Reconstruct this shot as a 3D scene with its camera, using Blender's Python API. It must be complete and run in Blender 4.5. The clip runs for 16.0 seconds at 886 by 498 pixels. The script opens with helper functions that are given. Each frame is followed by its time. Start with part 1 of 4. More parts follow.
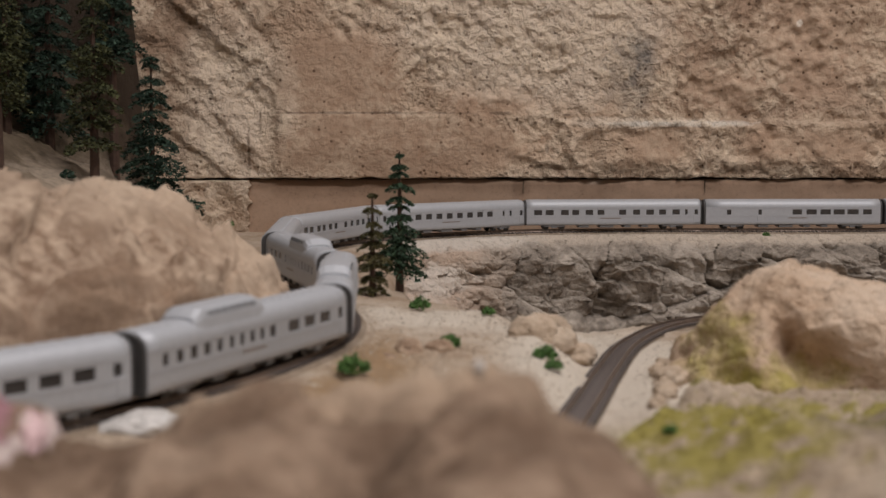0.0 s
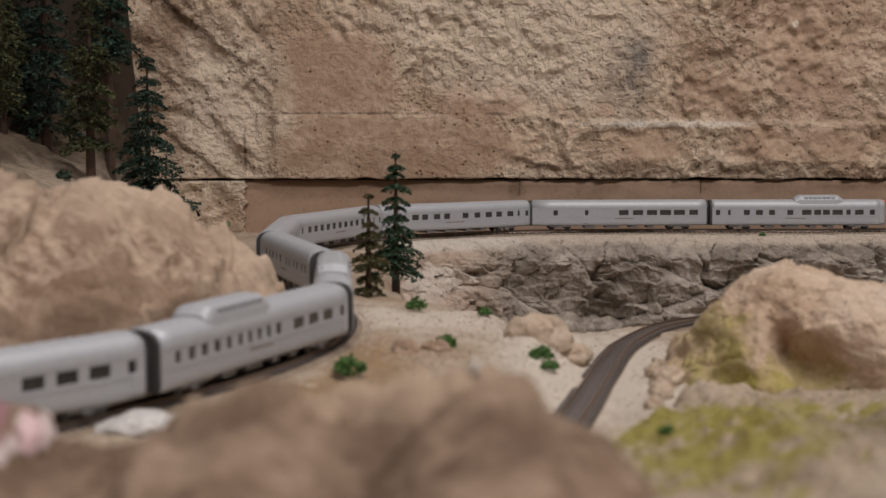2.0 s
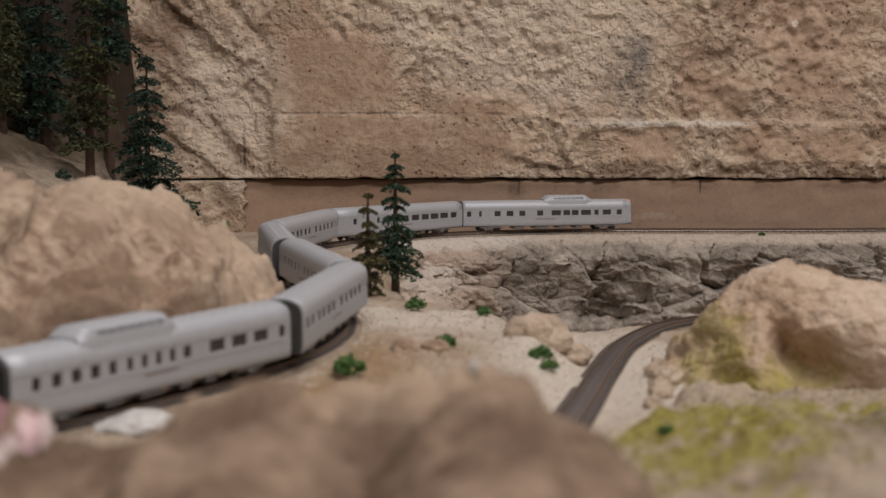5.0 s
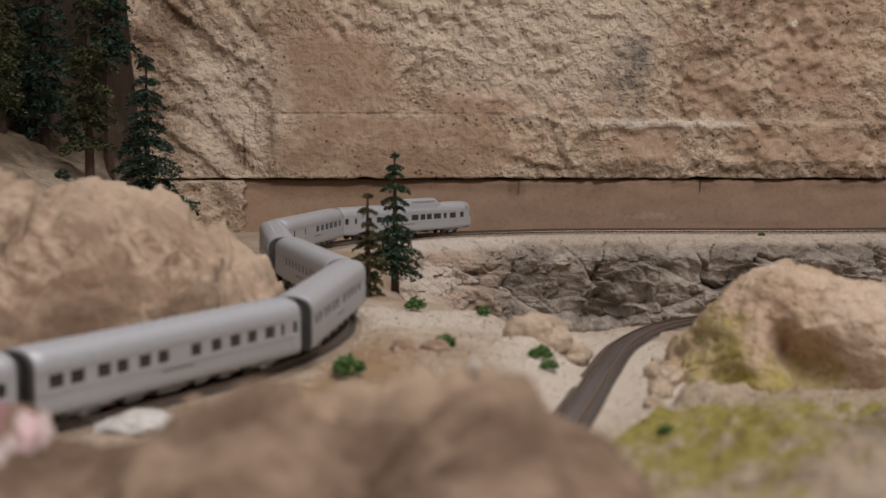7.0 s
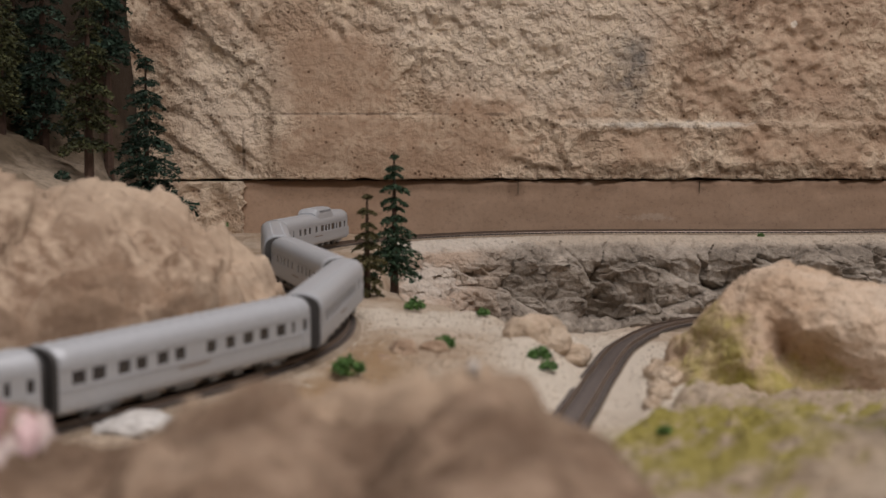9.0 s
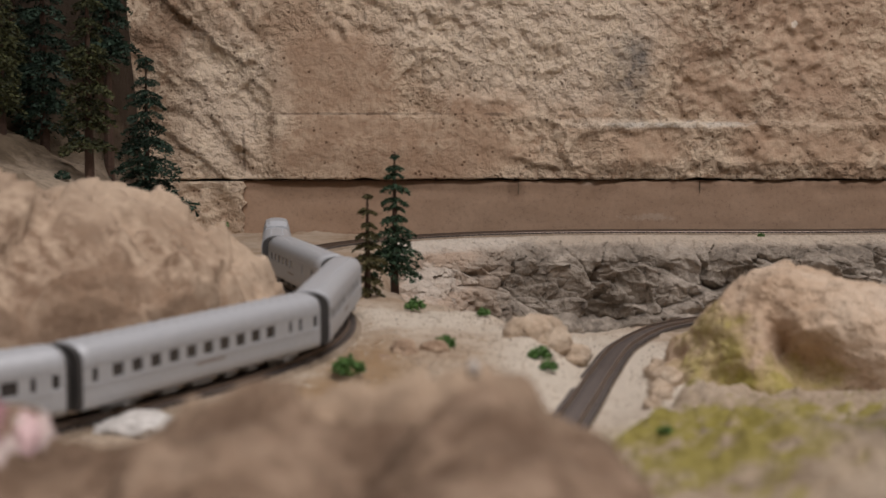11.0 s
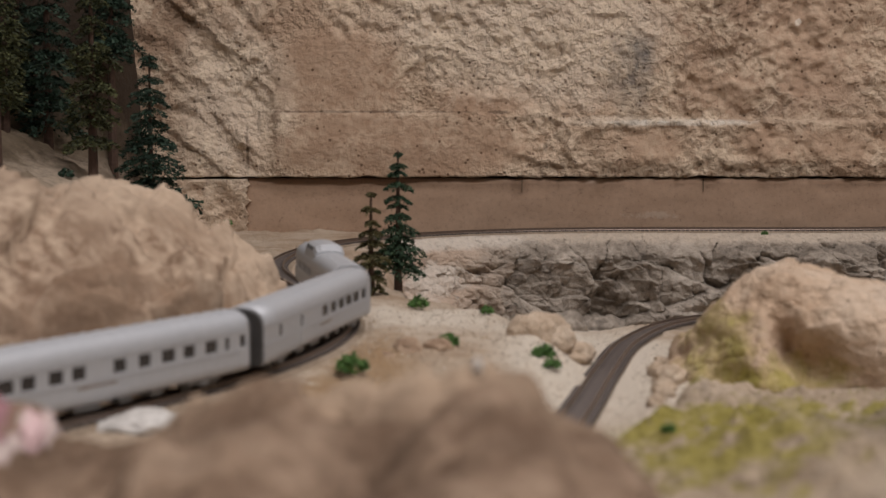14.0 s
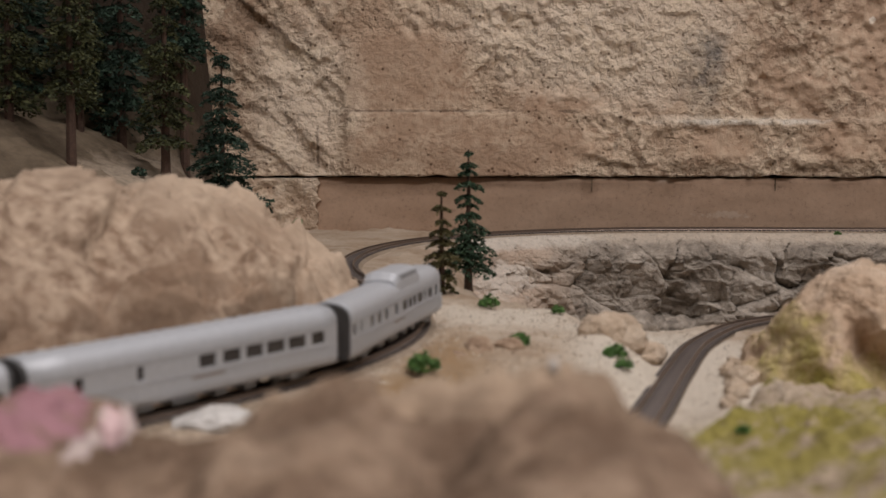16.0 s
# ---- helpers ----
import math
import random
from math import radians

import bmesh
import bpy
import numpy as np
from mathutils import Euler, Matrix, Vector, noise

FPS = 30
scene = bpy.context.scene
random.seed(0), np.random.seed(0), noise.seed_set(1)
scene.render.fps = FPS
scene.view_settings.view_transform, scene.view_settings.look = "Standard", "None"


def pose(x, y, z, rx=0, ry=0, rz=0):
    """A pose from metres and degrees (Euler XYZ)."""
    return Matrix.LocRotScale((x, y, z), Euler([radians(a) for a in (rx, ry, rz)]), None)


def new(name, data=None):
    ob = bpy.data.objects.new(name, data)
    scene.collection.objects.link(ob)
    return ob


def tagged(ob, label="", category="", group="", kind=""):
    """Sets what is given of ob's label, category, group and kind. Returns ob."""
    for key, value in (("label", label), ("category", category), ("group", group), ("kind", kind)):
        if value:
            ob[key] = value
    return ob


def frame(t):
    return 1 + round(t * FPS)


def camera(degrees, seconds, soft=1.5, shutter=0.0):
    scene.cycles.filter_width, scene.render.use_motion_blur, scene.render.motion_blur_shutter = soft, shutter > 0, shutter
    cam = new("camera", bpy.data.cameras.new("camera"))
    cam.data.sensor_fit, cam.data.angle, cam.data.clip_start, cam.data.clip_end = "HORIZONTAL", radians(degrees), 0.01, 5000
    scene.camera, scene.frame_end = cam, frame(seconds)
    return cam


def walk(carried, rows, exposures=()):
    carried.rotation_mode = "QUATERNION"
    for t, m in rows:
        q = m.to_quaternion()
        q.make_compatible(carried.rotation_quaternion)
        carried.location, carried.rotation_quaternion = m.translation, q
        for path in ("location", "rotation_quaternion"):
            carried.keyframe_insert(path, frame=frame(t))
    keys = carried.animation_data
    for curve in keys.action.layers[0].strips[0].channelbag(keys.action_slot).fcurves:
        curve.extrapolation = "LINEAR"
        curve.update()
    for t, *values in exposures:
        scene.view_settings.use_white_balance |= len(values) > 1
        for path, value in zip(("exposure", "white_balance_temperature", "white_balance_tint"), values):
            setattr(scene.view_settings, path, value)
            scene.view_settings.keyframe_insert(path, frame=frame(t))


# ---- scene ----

MM = 0.001
# ---------- camera and its slow pan ----------
cam = camera(30.82, 16.0)
EYE = (0.0, 0.0, 0.1001)
TILT = -4.59
PX = 0.02015
# seconds, turn to the left and turn upwards, both in small steps of PX degrees
PAN = [(0, 8, 0), (0.5, 9, 0), (1, 9, 0), (1.25, 7, 0), (1.5, 4.6, 0), (2, 1.5, 0.8), (2.5, 0, 0), (3, 0, 0), (3.5, 0, 0),
       (4, 1, -1), (5, 0.6, 0), (6.5, 0, 0), (7, 0, 0), (8, -1.5, 1.5), (9, -1, 1.6), (10, -0.7, 1.6), (11.5, 0, 1.5),
       (12, 1.5, 0), (13, 2, 0), (14, 5.5, -2), (14.5, 10.5, -2.5), (14.6, 13, -2.5), (14.7, 21, -2.5), (14.8, 41, -2.5),
       (14.9, 55, -2.5), (15, 59, -2.5), (15.2, 68, -2.5), (15.4, 81, -2.8), (15.5, 86, -3), (15.7, 101, -3), (15.9, 113, -3.2), (16, 125, -3.5)]
walk(cam, [(t, pose(EYE[0] - 0.000016 * a, EYE[1], EYE[2], 90 + TILT + b * PX, 0, a * PX)) for t, a, b in PAN])
cam.data.dof.use_dof = True
cam.data.dof.focus_distance = 1.44
cam.data.dof.aperture_fstop = 17

# ---------- light: a windowless club room with ceiling lamps ----------
world = bpy.data.worlds.new("world")
scene.world = world
world.use_nodes = True
world.node_tree.nodes["Background"].inputs[0].default_value = (0.9, 0.93, 1.0, 1)
world.node_tree.nodes["Background"].inputs[1].default_value = 0.05
scene.view_settings.exposure = 0.0


def ceiling_lamp(x, y, z, w, d, watts, colour):
    data = bpy.data.lights.new("ceiling_lamp", "AREA")
    data.shape, data.size, data.size_y, data.energy, data.color = "RECTANGLE", w, d, watts, colour
    ob = new("ceiling_lamp", data)
    ob.matrix_basis = pose(x, y, z, 0, 0, 0)
    return ob


ceiling_lamp(0.6, -0.40, 1.95, 2.4, 0.3, 46, (1.0, 0.937, 0.922))
ceiling_lamp(0.6, 0.75, 1.95, 1.2, 0.3, 16, (1.0, 0.937, 0.922))


# ---------- materials ----------
def nodes_of(name):
    m = bpy.data.materials.new(name)
    m.use_nodes = True
    nt = m.node_tree
    return m, nt, nt.nodes["Principled BSDF"]


def ramp(nt, fac, stops):
    r = nt.nodes.new("ShaderNodeValToRGB")
    e = r.color_ramp.elements
    while len(e) < len(stops):
        e.new(0.5)
    for i, (p, c) in enumerate(stops):
        e[i].position, e[i].color = p, (*c, 1)
    nt.links.new(fac, r.inputs[0])
    return r.outputs[0]


def noise_node(nt, scale, detail=6, rough=0.6, vec=None, stretch=None):
    n = nt.nodes.new("ShaderNodeTexNoise")
    n.inputs["Scale"].default_value, n.inputs["Detail"].default_value, n.inputs["Roughness"].default_value = scale, detail, rough
    co = nt.nodes.new("ShaderNodeTexCoord")
    if stretch:
        mp = nt.nodes.new("ShaderNodeMapping")
        mp.inputs["Scale"].default_value = stretch
        nt.links.new(co.outputs["Object"], mp.inputs[0])
        nt.links.new(mp.outputs[0], n.inputs["Vector"])
    else:
        nt.links.new(co.outputs["Object"], n.inputs["Vector"])
    return n.outputs["Fac"]


def mix(nt, fac, a, b, kind="MIX"):
    m = nt.nodes.new("ShaderNodeMix")
    m.data_type, m.blend_type = "RGBA", kind
    for sock, v in ((m.inputs[0], fac), (m.inputs[6], a), (m.inputs[7], b)):
        if isinstance(v, (int, float)):
            sock.default_value = v
        elif isinstance(v, tuple):
            sock.default_value = (*v, 1)
        else:
            nt.links.new(v, sock)
    return m.outputs[2]


def bump(nt, bsdf, height, strength, dist, even=1.0):
    b = nt.nodes.new("ShaderNodeBump")
    b.inputs["Strength"].default_value, b.inputs["Distance"].default_value = strength, dist
    nt.links.new(height, b.inputs["Height"])
    if even != 1.0:
        nt.links.new(even, b.inputs["Strength"])
    nt.links.new(b.outputs[0], bsdf.inputs["Normal"])


def spot(nt, x, y, z, rx, ry, rz, ragged=0.5, scale=40, fade=0.6):
    """A ragged patch about a place: 1 inside, 0 outside."""
    co = nt.nodes.new("ShaderNodeTexCoord")
    mp = nt.nodes.new("ShaderNodeMapping")
    mp.vector_type = "TEXTURE"
    mp.inputs["Location"].default_value, mp.inputs["Scale"].default_value = (x, y, z), (rx, ry, rz)
    nt.links.new(co.outputs["Object"], mp.inputs[0])
    ln = nt.nodes.new("ShaderNodeVectorMath")
    ln.operation = "LENGTH"
    nt.links.new(mp.outputs[0], ln.inputs[0])
    n = noise_node(nt, scale, 5, 0.65)
    ma = nt.nodes.new("ShaderNodeMath")
    ma.operation = "MULTIPLY_ADD"
    nt.links.new(n, ma.inputs[0])
    ma.inputs[1].default_value = -2 * ragged
    ma.inputs[2].default_value = ragged
    ad = nt.nodes.new("ShaderNodeMath")
    nt.links.new(ln.outputs["Value"], ad.inputs[0])
    nt.links.new(ma.outputs[0], ad.inputs[1])
    mr = nt.nodes.new("ShaderNodeMapRange")
    mr.inputs["From Min"].default_value, mr.inputs["From Max"].default_value = 1.0 + fade / 2, 1.0 - fade / 2
    nt.links.new(ad.outputs[0], mr.inputs[0])
    return mr.outputs[0]


def mat_plaster(name, dark, mid, light, coarse=30, fine=260, crust=0.5, rough=0.9, relief=0.5, depth=0.002, streak=None, stains_and_shading=(), pits=0.0, pit_scale=300, dry=None, speck=0.7, smooth=()):
    """Stained casting plaster: large blotches, speckle, pits and grain; then groups of a colour, its strength and the
    spots that carry it, as stain or as painted light and shade.
    """
    m, nt, b = nodes_of(name)
    big = noise_node(nt, coarse, 8, 0.62, stretch=streak)
    middle = noise_node(nt, coarse * 4.3, 6, 0.65)
    small = noise_node(nt, fine, 6, 0.72)
    c = ramp(nt, big, [(0.32, dark), (0.48, mid), (0.66, light)])
    c = mix(nt, 0.45, c, ramp(nt, middle, [(0.3, dark), (0.5, mid), (0.72, light)]))
    for colour, strength, spots in stains_and_shading:
        for q in spots:
            f = nt.nodes.new("ShaderNodeMath")
            f.operation = "MULTIPLY"
            nt.links.new(spot(nt, *q), f.inputs[0])
            f.inputs[1].default_value = strength
            c = mix(nt, f.outputs[0], c, colour)
    sp = ramp(nt, small, [(0.28, (0.5, 0.47, 0.45)), (0.44, (0.95, 0.95, 0.95)), (0.72, (1.12, 1.1, 1.08))])
    c = mix(nt, speck, c, sp, "MULTIPLY")
    height = small
    if pits:
        vo = nt.nodes.new("ShaderNodeTexVoronoi")
        vo.inputs["Scale"].default_value = pit_scale
        co = nt.nodes.new("ShaderNodeTexCoord")
        nt.links.new(co.outputs["Object"], vo.inputs["Vector"])
        hole = ramp(nt, vo.outputs["Distance"], [(0.10, (0, 0, 0)), (0.22, (1, 1, 1))])
        gate = ramp(nt, noise_node(nt, pit_scale * 0.45, 2, 0.5), [(0.46, (1, 1, 1)), (0.53, (0, 0, 0))])
        hole = mix(nt, 1.0, hole, gate, "LIGHTEN")
        height = mix(nt, 0.35, small, hole)
    lumps = noise_node(nt, fine * 0.42, 4, 0.6)
    lumps = ramp(nt, lumps, [(0.38, (0, 0, 0)), (0.50, (0.55, 0.55, 0.55)), (0.66, (1, 1, 1))])
    height = mix(nt, crust, height, lumps)
    even = 1.0
    for q in smooth:
        f = nt.nodes.new("ShaderNodeMath")
        f.operation = "MULTIPLY_ADD"
        nt.links.new(spot(nt, *q), f.inputs[0])
        f.inputs[1].default_value, f.inputs[2].default_value = -0.6, 1.0
        g = nt.nodes.new("ShaderNodeMath")
        g.operation = "MULTIPLY"
        nt.links.new(f.outputs[0], g.inputs[0])
        if even == 1.0:
            g.inputs[1].default_value = 1.0
        else:
            nt.links.new(even, g.inputs[1])
        even = g.outputs[0]
    if dry:
        gate = ramp(nt, noise_node(nt, coarse * 1.6, 5, 0.6), [(0.40, (0, 0, 0)), (0.56, (1, 1, 1))])
        gate = mix(nt, 1.0, gate, lumps, "MULTIPLY")
        if even != 1.0:
            gate = mix(nt, 1.0, gate, even, "MULTIPLY")
        gate = mix(nt, 1.0, gate, (0.8, 0.8, 0.8), "MULTIPLY")
        c = mix(nt, gate, c, dry)
    if pits:
        # pit hollows are also darkened in colour, standing in for their shade
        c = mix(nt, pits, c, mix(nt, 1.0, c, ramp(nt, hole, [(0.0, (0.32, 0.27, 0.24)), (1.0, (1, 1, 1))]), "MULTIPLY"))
    nt.links.new(c, b.inputs["Base Color"])
    b.inputs["Roughness"].default_value = rough
    b.inputs["Specular IOR Level"].default_value = 0.2
    bump(nt, b, height, relief, depth, even)
    return m


def mat_paint(name, colour, rough=0.5, metal=0.0, vary=0.12, scale=400):
    m, nt, b = nodes_of(name)
    n = noise_node(nt, scale, 4, 0.6)
    lo, hi = tuple(v * (1 - vary) for v in colour), tuple(min(1, v * (1 + vary)) for v in colour)
    nt.links.new(ramp(nt, n, [(0.3, lo), (0.7, hi)]), b.inputs["Base Color"])
    b.inputs["Roughness"].default_value, b.inputs["Metallic"].default_value = rough, metal
    return m


CREAM, GREEN, PINK, STAIN = (0.76, 0.63, 0.50), (0.35, 0.30, 0.075), (0.62, 0.42, 0.42), (0.17, 0.165, 0.16)
PANEL = ((-0.105, 1.5, 0.135, 0.062, 0.3, 0.050, 0.2, 40, 0.3), (-0.045, 1.5, 0.072, 0.135, 0.3, 0.030, 0.2, 40, 0.3), (0.20, 1.5, 0.075, 0.03, 0.3, 0.016, 0.5, 40, 0.5), (0.34, 1.5, 0.075, 0.07, 0.3, 0.018, 0.9, 30, 0.7), (0.35, 1.5, 0.175, 0.06, 0.3, 0.05, 1.0, 25, 0.8), (0.04, 1.5, 0.115, 0.04, 0.3, 0.014, 1.2, 30, 0.8), (0.26, 1.5, 0.125, 0.04, 0.3, 0.02, 1.0, 30, 0.8))
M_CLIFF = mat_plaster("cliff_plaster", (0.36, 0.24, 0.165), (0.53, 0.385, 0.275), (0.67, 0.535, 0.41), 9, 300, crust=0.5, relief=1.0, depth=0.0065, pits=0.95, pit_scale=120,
                      dry=(0.82, 0.68, 0.52), speck=0.6, smooth=PANEL, stains_and_shading=(
    ((0.37, 0.25, 0.172), 0.7, PANEL), ((0.40, 0.28, 0.20), 0.7, ((0.33, 1.5, 0.19, 0.10, 0.3, 0.06, 0.5, 25), (0.30, 1.5, 0.12, 0.10, 0.3, 0.02, 0.8, 25))),
    # pale crust patches; the last, thin one paints light along the ledge
    (CREAM, 0.85, ((0.12, 1.5, 0.19, 0.09, 0.3, 0.05, 1.0, 30), (0.085, 1.5, 0.15, 0.085, 0.3, 0.035, 1.1, 34), (0.02, 1.5, 0.20, 0.09, 0.3, 0.045, 0.8, 30), (-0.20, 1.5, 0.12, 0.05, 0.3, 0.08, 0.8, 30), (0.17, 1.5, 0.098, 0.07, 0.3, 0.005, 0.4, 60))),
    ((0.27, 0.18, 0.12), 0.6, ((-0.10, 1.5, 0.060, 0.09, 0.3, 0.012, 0.6, 50, 1.2), (-0.163, 1.5, 0.10, 0.010, 0.3, 0.06, 1.2, 60, 1.0))),
    # crack line, notches and upright seam, drawn as dark colour only
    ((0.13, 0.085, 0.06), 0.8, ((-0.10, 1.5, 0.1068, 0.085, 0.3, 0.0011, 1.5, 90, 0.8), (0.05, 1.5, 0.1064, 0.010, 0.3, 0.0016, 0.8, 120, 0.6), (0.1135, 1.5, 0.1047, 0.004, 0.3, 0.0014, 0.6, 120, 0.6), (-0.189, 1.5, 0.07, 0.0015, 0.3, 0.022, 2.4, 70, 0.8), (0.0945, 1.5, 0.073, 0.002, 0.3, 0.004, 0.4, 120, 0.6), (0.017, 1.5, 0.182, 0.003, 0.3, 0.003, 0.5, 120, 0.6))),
    # a white spot, and a pale streak that paints the ledge's lit strip
    ((0.80, 0.74, 0.66), 0.85, ((0.335, 1.5, 0.192, 0.003, 0.3, 0.003, 1.2, 150, 0.5), (0.225, 1.5, 0.0965, 0.065, 0.3, 0.003, 0.9, 60, 0.6))),
    # shadow on the cliff's left edge, painted in as dark brown
    ((0.25, 0.165, 0.11), 0.7, ((-0.268, 1.5, 0.165, 0.028, 0.3, 0.10, 0.8, 25, 1.0),)),
    (STAIN, 0.7, ((0.185, 1.5, 0.165, 0.010, 0.3, 0.012, 0.9, 70, 1.2), (0.176, 1.5, 0.140, 0.018, 0.3, 0.03, 1.3, 70, 1.4)))))
M_BAND = mat_plaster("band_plaster", (0.31, 0.21, 0.145), (0.375, 0.26, 0.185), (0.43, 0.305, 0.22), 7, 300, relief=0.2, depth=0.001, stains_and_shading=(
    ((0.24, 0.16, 0.11), 0.6, ((-0.09, 1.5, 0.04, 0.09, 0.3, 0.008, 0.6, 40), (0.07, 1.5, 0.036, 0.008, 0.3, 0.012, 0.6, 60))),
    ((0.6, 0.52, 0.44), 0.25, ((0.20, 1.5, 0.008, 0.02, 0.3, 0.003, 2.5, 160), (0.14, 1.5, 0.041, 0.008, 0.3, 0.003, 0.8, 120)))))
M_GREY = mat_plaster("grey_rock", (0.11, 0.092, 0.076), (0.36, 0.31, 0.26), (0.68, 0.60, 0.52), 17, 260, relief=0.9, depth=0.005, stains_and_shading=(
    ((0.58, 0.45, 0.355), 0.9, ((-0.05, 1.35, -0.03, 0.09, 0.2, 0.08, 0.5, 40),)), ((0.60, 0.51, 0.42), 0.9, ((0.3, 1.42, -0.004, 0.6, 0.3, 0.008, 0.8, 60),)),
    ((0.7, 0.64, 0.57), 0.7, ((-0.005, 1.33, -0.035, 0.03, 0.2, 0.012, 1.2, 90), (0.0, 1.38, -0.008, 0.08, 0.2, 0.006, 0.8, 80)))))
M_ROCK = mat_plaster("tan_rock", (0.17, 0.108, 0.07), (0.31, 0.215, 0.148), (0.46, 0.35, 0.26), 16, 330, crust=0.3, relief=0.6, depth=0.003, pits=0.3, pit_scale=240, dry=(0.54, 0.42, 0.315), speck=0.4, stains_and_shading=(
    # cream crest and right end: the lit top is put into the colour
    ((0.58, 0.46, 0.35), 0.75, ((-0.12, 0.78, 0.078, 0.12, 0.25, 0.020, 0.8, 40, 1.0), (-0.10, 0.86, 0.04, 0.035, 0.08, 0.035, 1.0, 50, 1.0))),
    # darker brown over the left part
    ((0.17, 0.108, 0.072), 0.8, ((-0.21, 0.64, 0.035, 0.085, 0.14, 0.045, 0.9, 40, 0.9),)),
    # shade along the foot by the track, painted in as dark brown
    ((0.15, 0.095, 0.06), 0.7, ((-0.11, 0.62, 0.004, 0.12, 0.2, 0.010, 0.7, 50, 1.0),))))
M_PALE = mat_plaster("pale_plaster", (0.44, 0.33, 0.24), (0.56, 0.44, 0.33), (0.66, 0.56, 0.45), 60, 420, relief=0.9, depth=0.003)
M_RIGHT = mat_plaster("mossy_tan_rock", (0.37, 0.25, 0.17), (0.53, 0.39, 0.28), (0.65, 0.53, 0.42), 18, 320, relief=0.9, depth=0.0035, pits=0.4, stains_and_shading=(
    (GREEN, 0.85, ((0.120, 0.70, -0.002, 0.016, 0.06, 0.020, 1.3, 70, 0.9), (0.15, 0.67, -0.016, 0.03, 0.06, 0.010, 1.5, 70, 0.9))),
    ((0.5, 0.43, 0.36), 0.7, ((0.25, 0.74, -0.01, 0.05, 0.1, 0.05, 0.6, 40),))))
M_FRONT = mat_plaster("broken_plaster", (0.085, 0.052, 0.034), (0.21, 0.142, 0.098), (0.43, 0.32, 0.235), 28, 220, relief=0.9, depth=0.003, stains_and_shading=(
    # dark brown spots, mostly over front_point's dents, paint in the shade of the hollows
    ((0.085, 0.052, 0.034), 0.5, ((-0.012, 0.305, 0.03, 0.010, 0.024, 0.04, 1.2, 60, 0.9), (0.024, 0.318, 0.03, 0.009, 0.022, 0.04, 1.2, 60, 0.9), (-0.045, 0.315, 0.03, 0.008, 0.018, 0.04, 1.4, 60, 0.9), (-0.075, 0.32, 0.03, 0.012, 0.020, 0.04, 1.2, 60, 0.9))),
    # paler tan along the top edge
    ((0.50, 0.38, 0.275), 0.7, ((-0.006, 0.352, 0.04, 0.026, 0.018, 0.03, 0.9, 50, 0.9), (-0.05, 0.352, 0.04, 0.012, 0.012, 0.03, 0.9, 50, 0.9))),
    (PINK, 0.95, ((-0.091, 0.366, 0.03, 0.011, 0.010, 0.03, 1.4, 80, 0.3),)), ((0.36, 0.19, 0.22), 0.95, ((-0.101, 0.33, 0.02, 0.009, 0.028, 0.04, 1.7, 80, 0.3),)),
    ((0.6, 0.5, 0.48), 0.8, ((-0.088, 0.345, 0.02, 0.002, 0.05, 0.04, 1.2, 70, 0.3),))))
M_SAND = mat_plaster("sand", (0.38, 0.27, 0.185), (0.51, 0.40, 0.30), (0.63, 0.535, 0.435), 20, 700, relief=1.0, depth=0.0025, stains_and_shading=(
    ((0.36, 0.23, 0.12), 0.8, ((-0.035, 0.66, 0, 0.02, 0.10, 0.1, 0.9, 60, 0.8), (-0.06, 0.58, 0, 0.02, 0.06, 0.1, 0.9, 60, 0.8))),
    (GREEN, 0.85, ((0.13, 0.47, 0, 0.07, 0.07, 0.1, 0.9, 45, 1.0), (0.10, 0.56, 0, 0.05, 0.04, 0.1, 0.9, 50, 1.0))),
    ((0.74, 0.66, 0.56), 0.9, ((0.085, 0.80, 0, 0.05, 0.22, 0.1, 0.6, 50, 0.8), (0.045, 0.72, 0, 0.02, 0.12, 0.1, 0.7, 50, 0.8), (0.115, 0.84, 0, 0.03, 0.10, 0.1, 0.7, 50, 0.8), (0.07, 0.93, 0, 0.04, 0.05, 0.1, 0.7, 50, 0.8), (-0.01, 0.86, 0, 0.05, 0.05, 0.1, 0.9, 50, 0.8))),
    ((0.34, 0.29, 0.24), 0.8, ((0.20, 0.50, 0, 0.05, 0.07, 0.1, 0.6, 40, 0.8),))))
M_BANK = mat_plaster("mossy_plaster", (0.34, 0.26, 0.185), (0.52, 0.41, 0.30), (0.66, 0.55, 0.44), 22, 420, relief=1.0, depth=0.004, stains_and_shading=(
    (GREEN, 0.9, ((0.09, 0.57, 0, 0.030, 0.05, 0.1, 3.6, 60, 0.7), (0.075, 0.43, 0, 0.024, 0.06, 0.1, 3.0, 60, 0.7), (0.062, 0.53, 0, 0.018, 0.05, 0.1, 2.4, 60, 0.7), (0.13, 0.56, 0, 0.030, 0.035, 0.1, 3.6, 70, 0.7))),
    ((0.19, 0.155, 0.12), 0.75, ((0.145, 0.46, 0, 0.030, 0.07, 0.1, 1.6, 60, 0.8),))))
M_BED = mat_plaster("ballast", (0.20, 0.15, 0.105), (0.30, 0.235, 0.175), (0.40, 0.335, 0.27), 60, 900, relief=1.0, depth=0.0012)
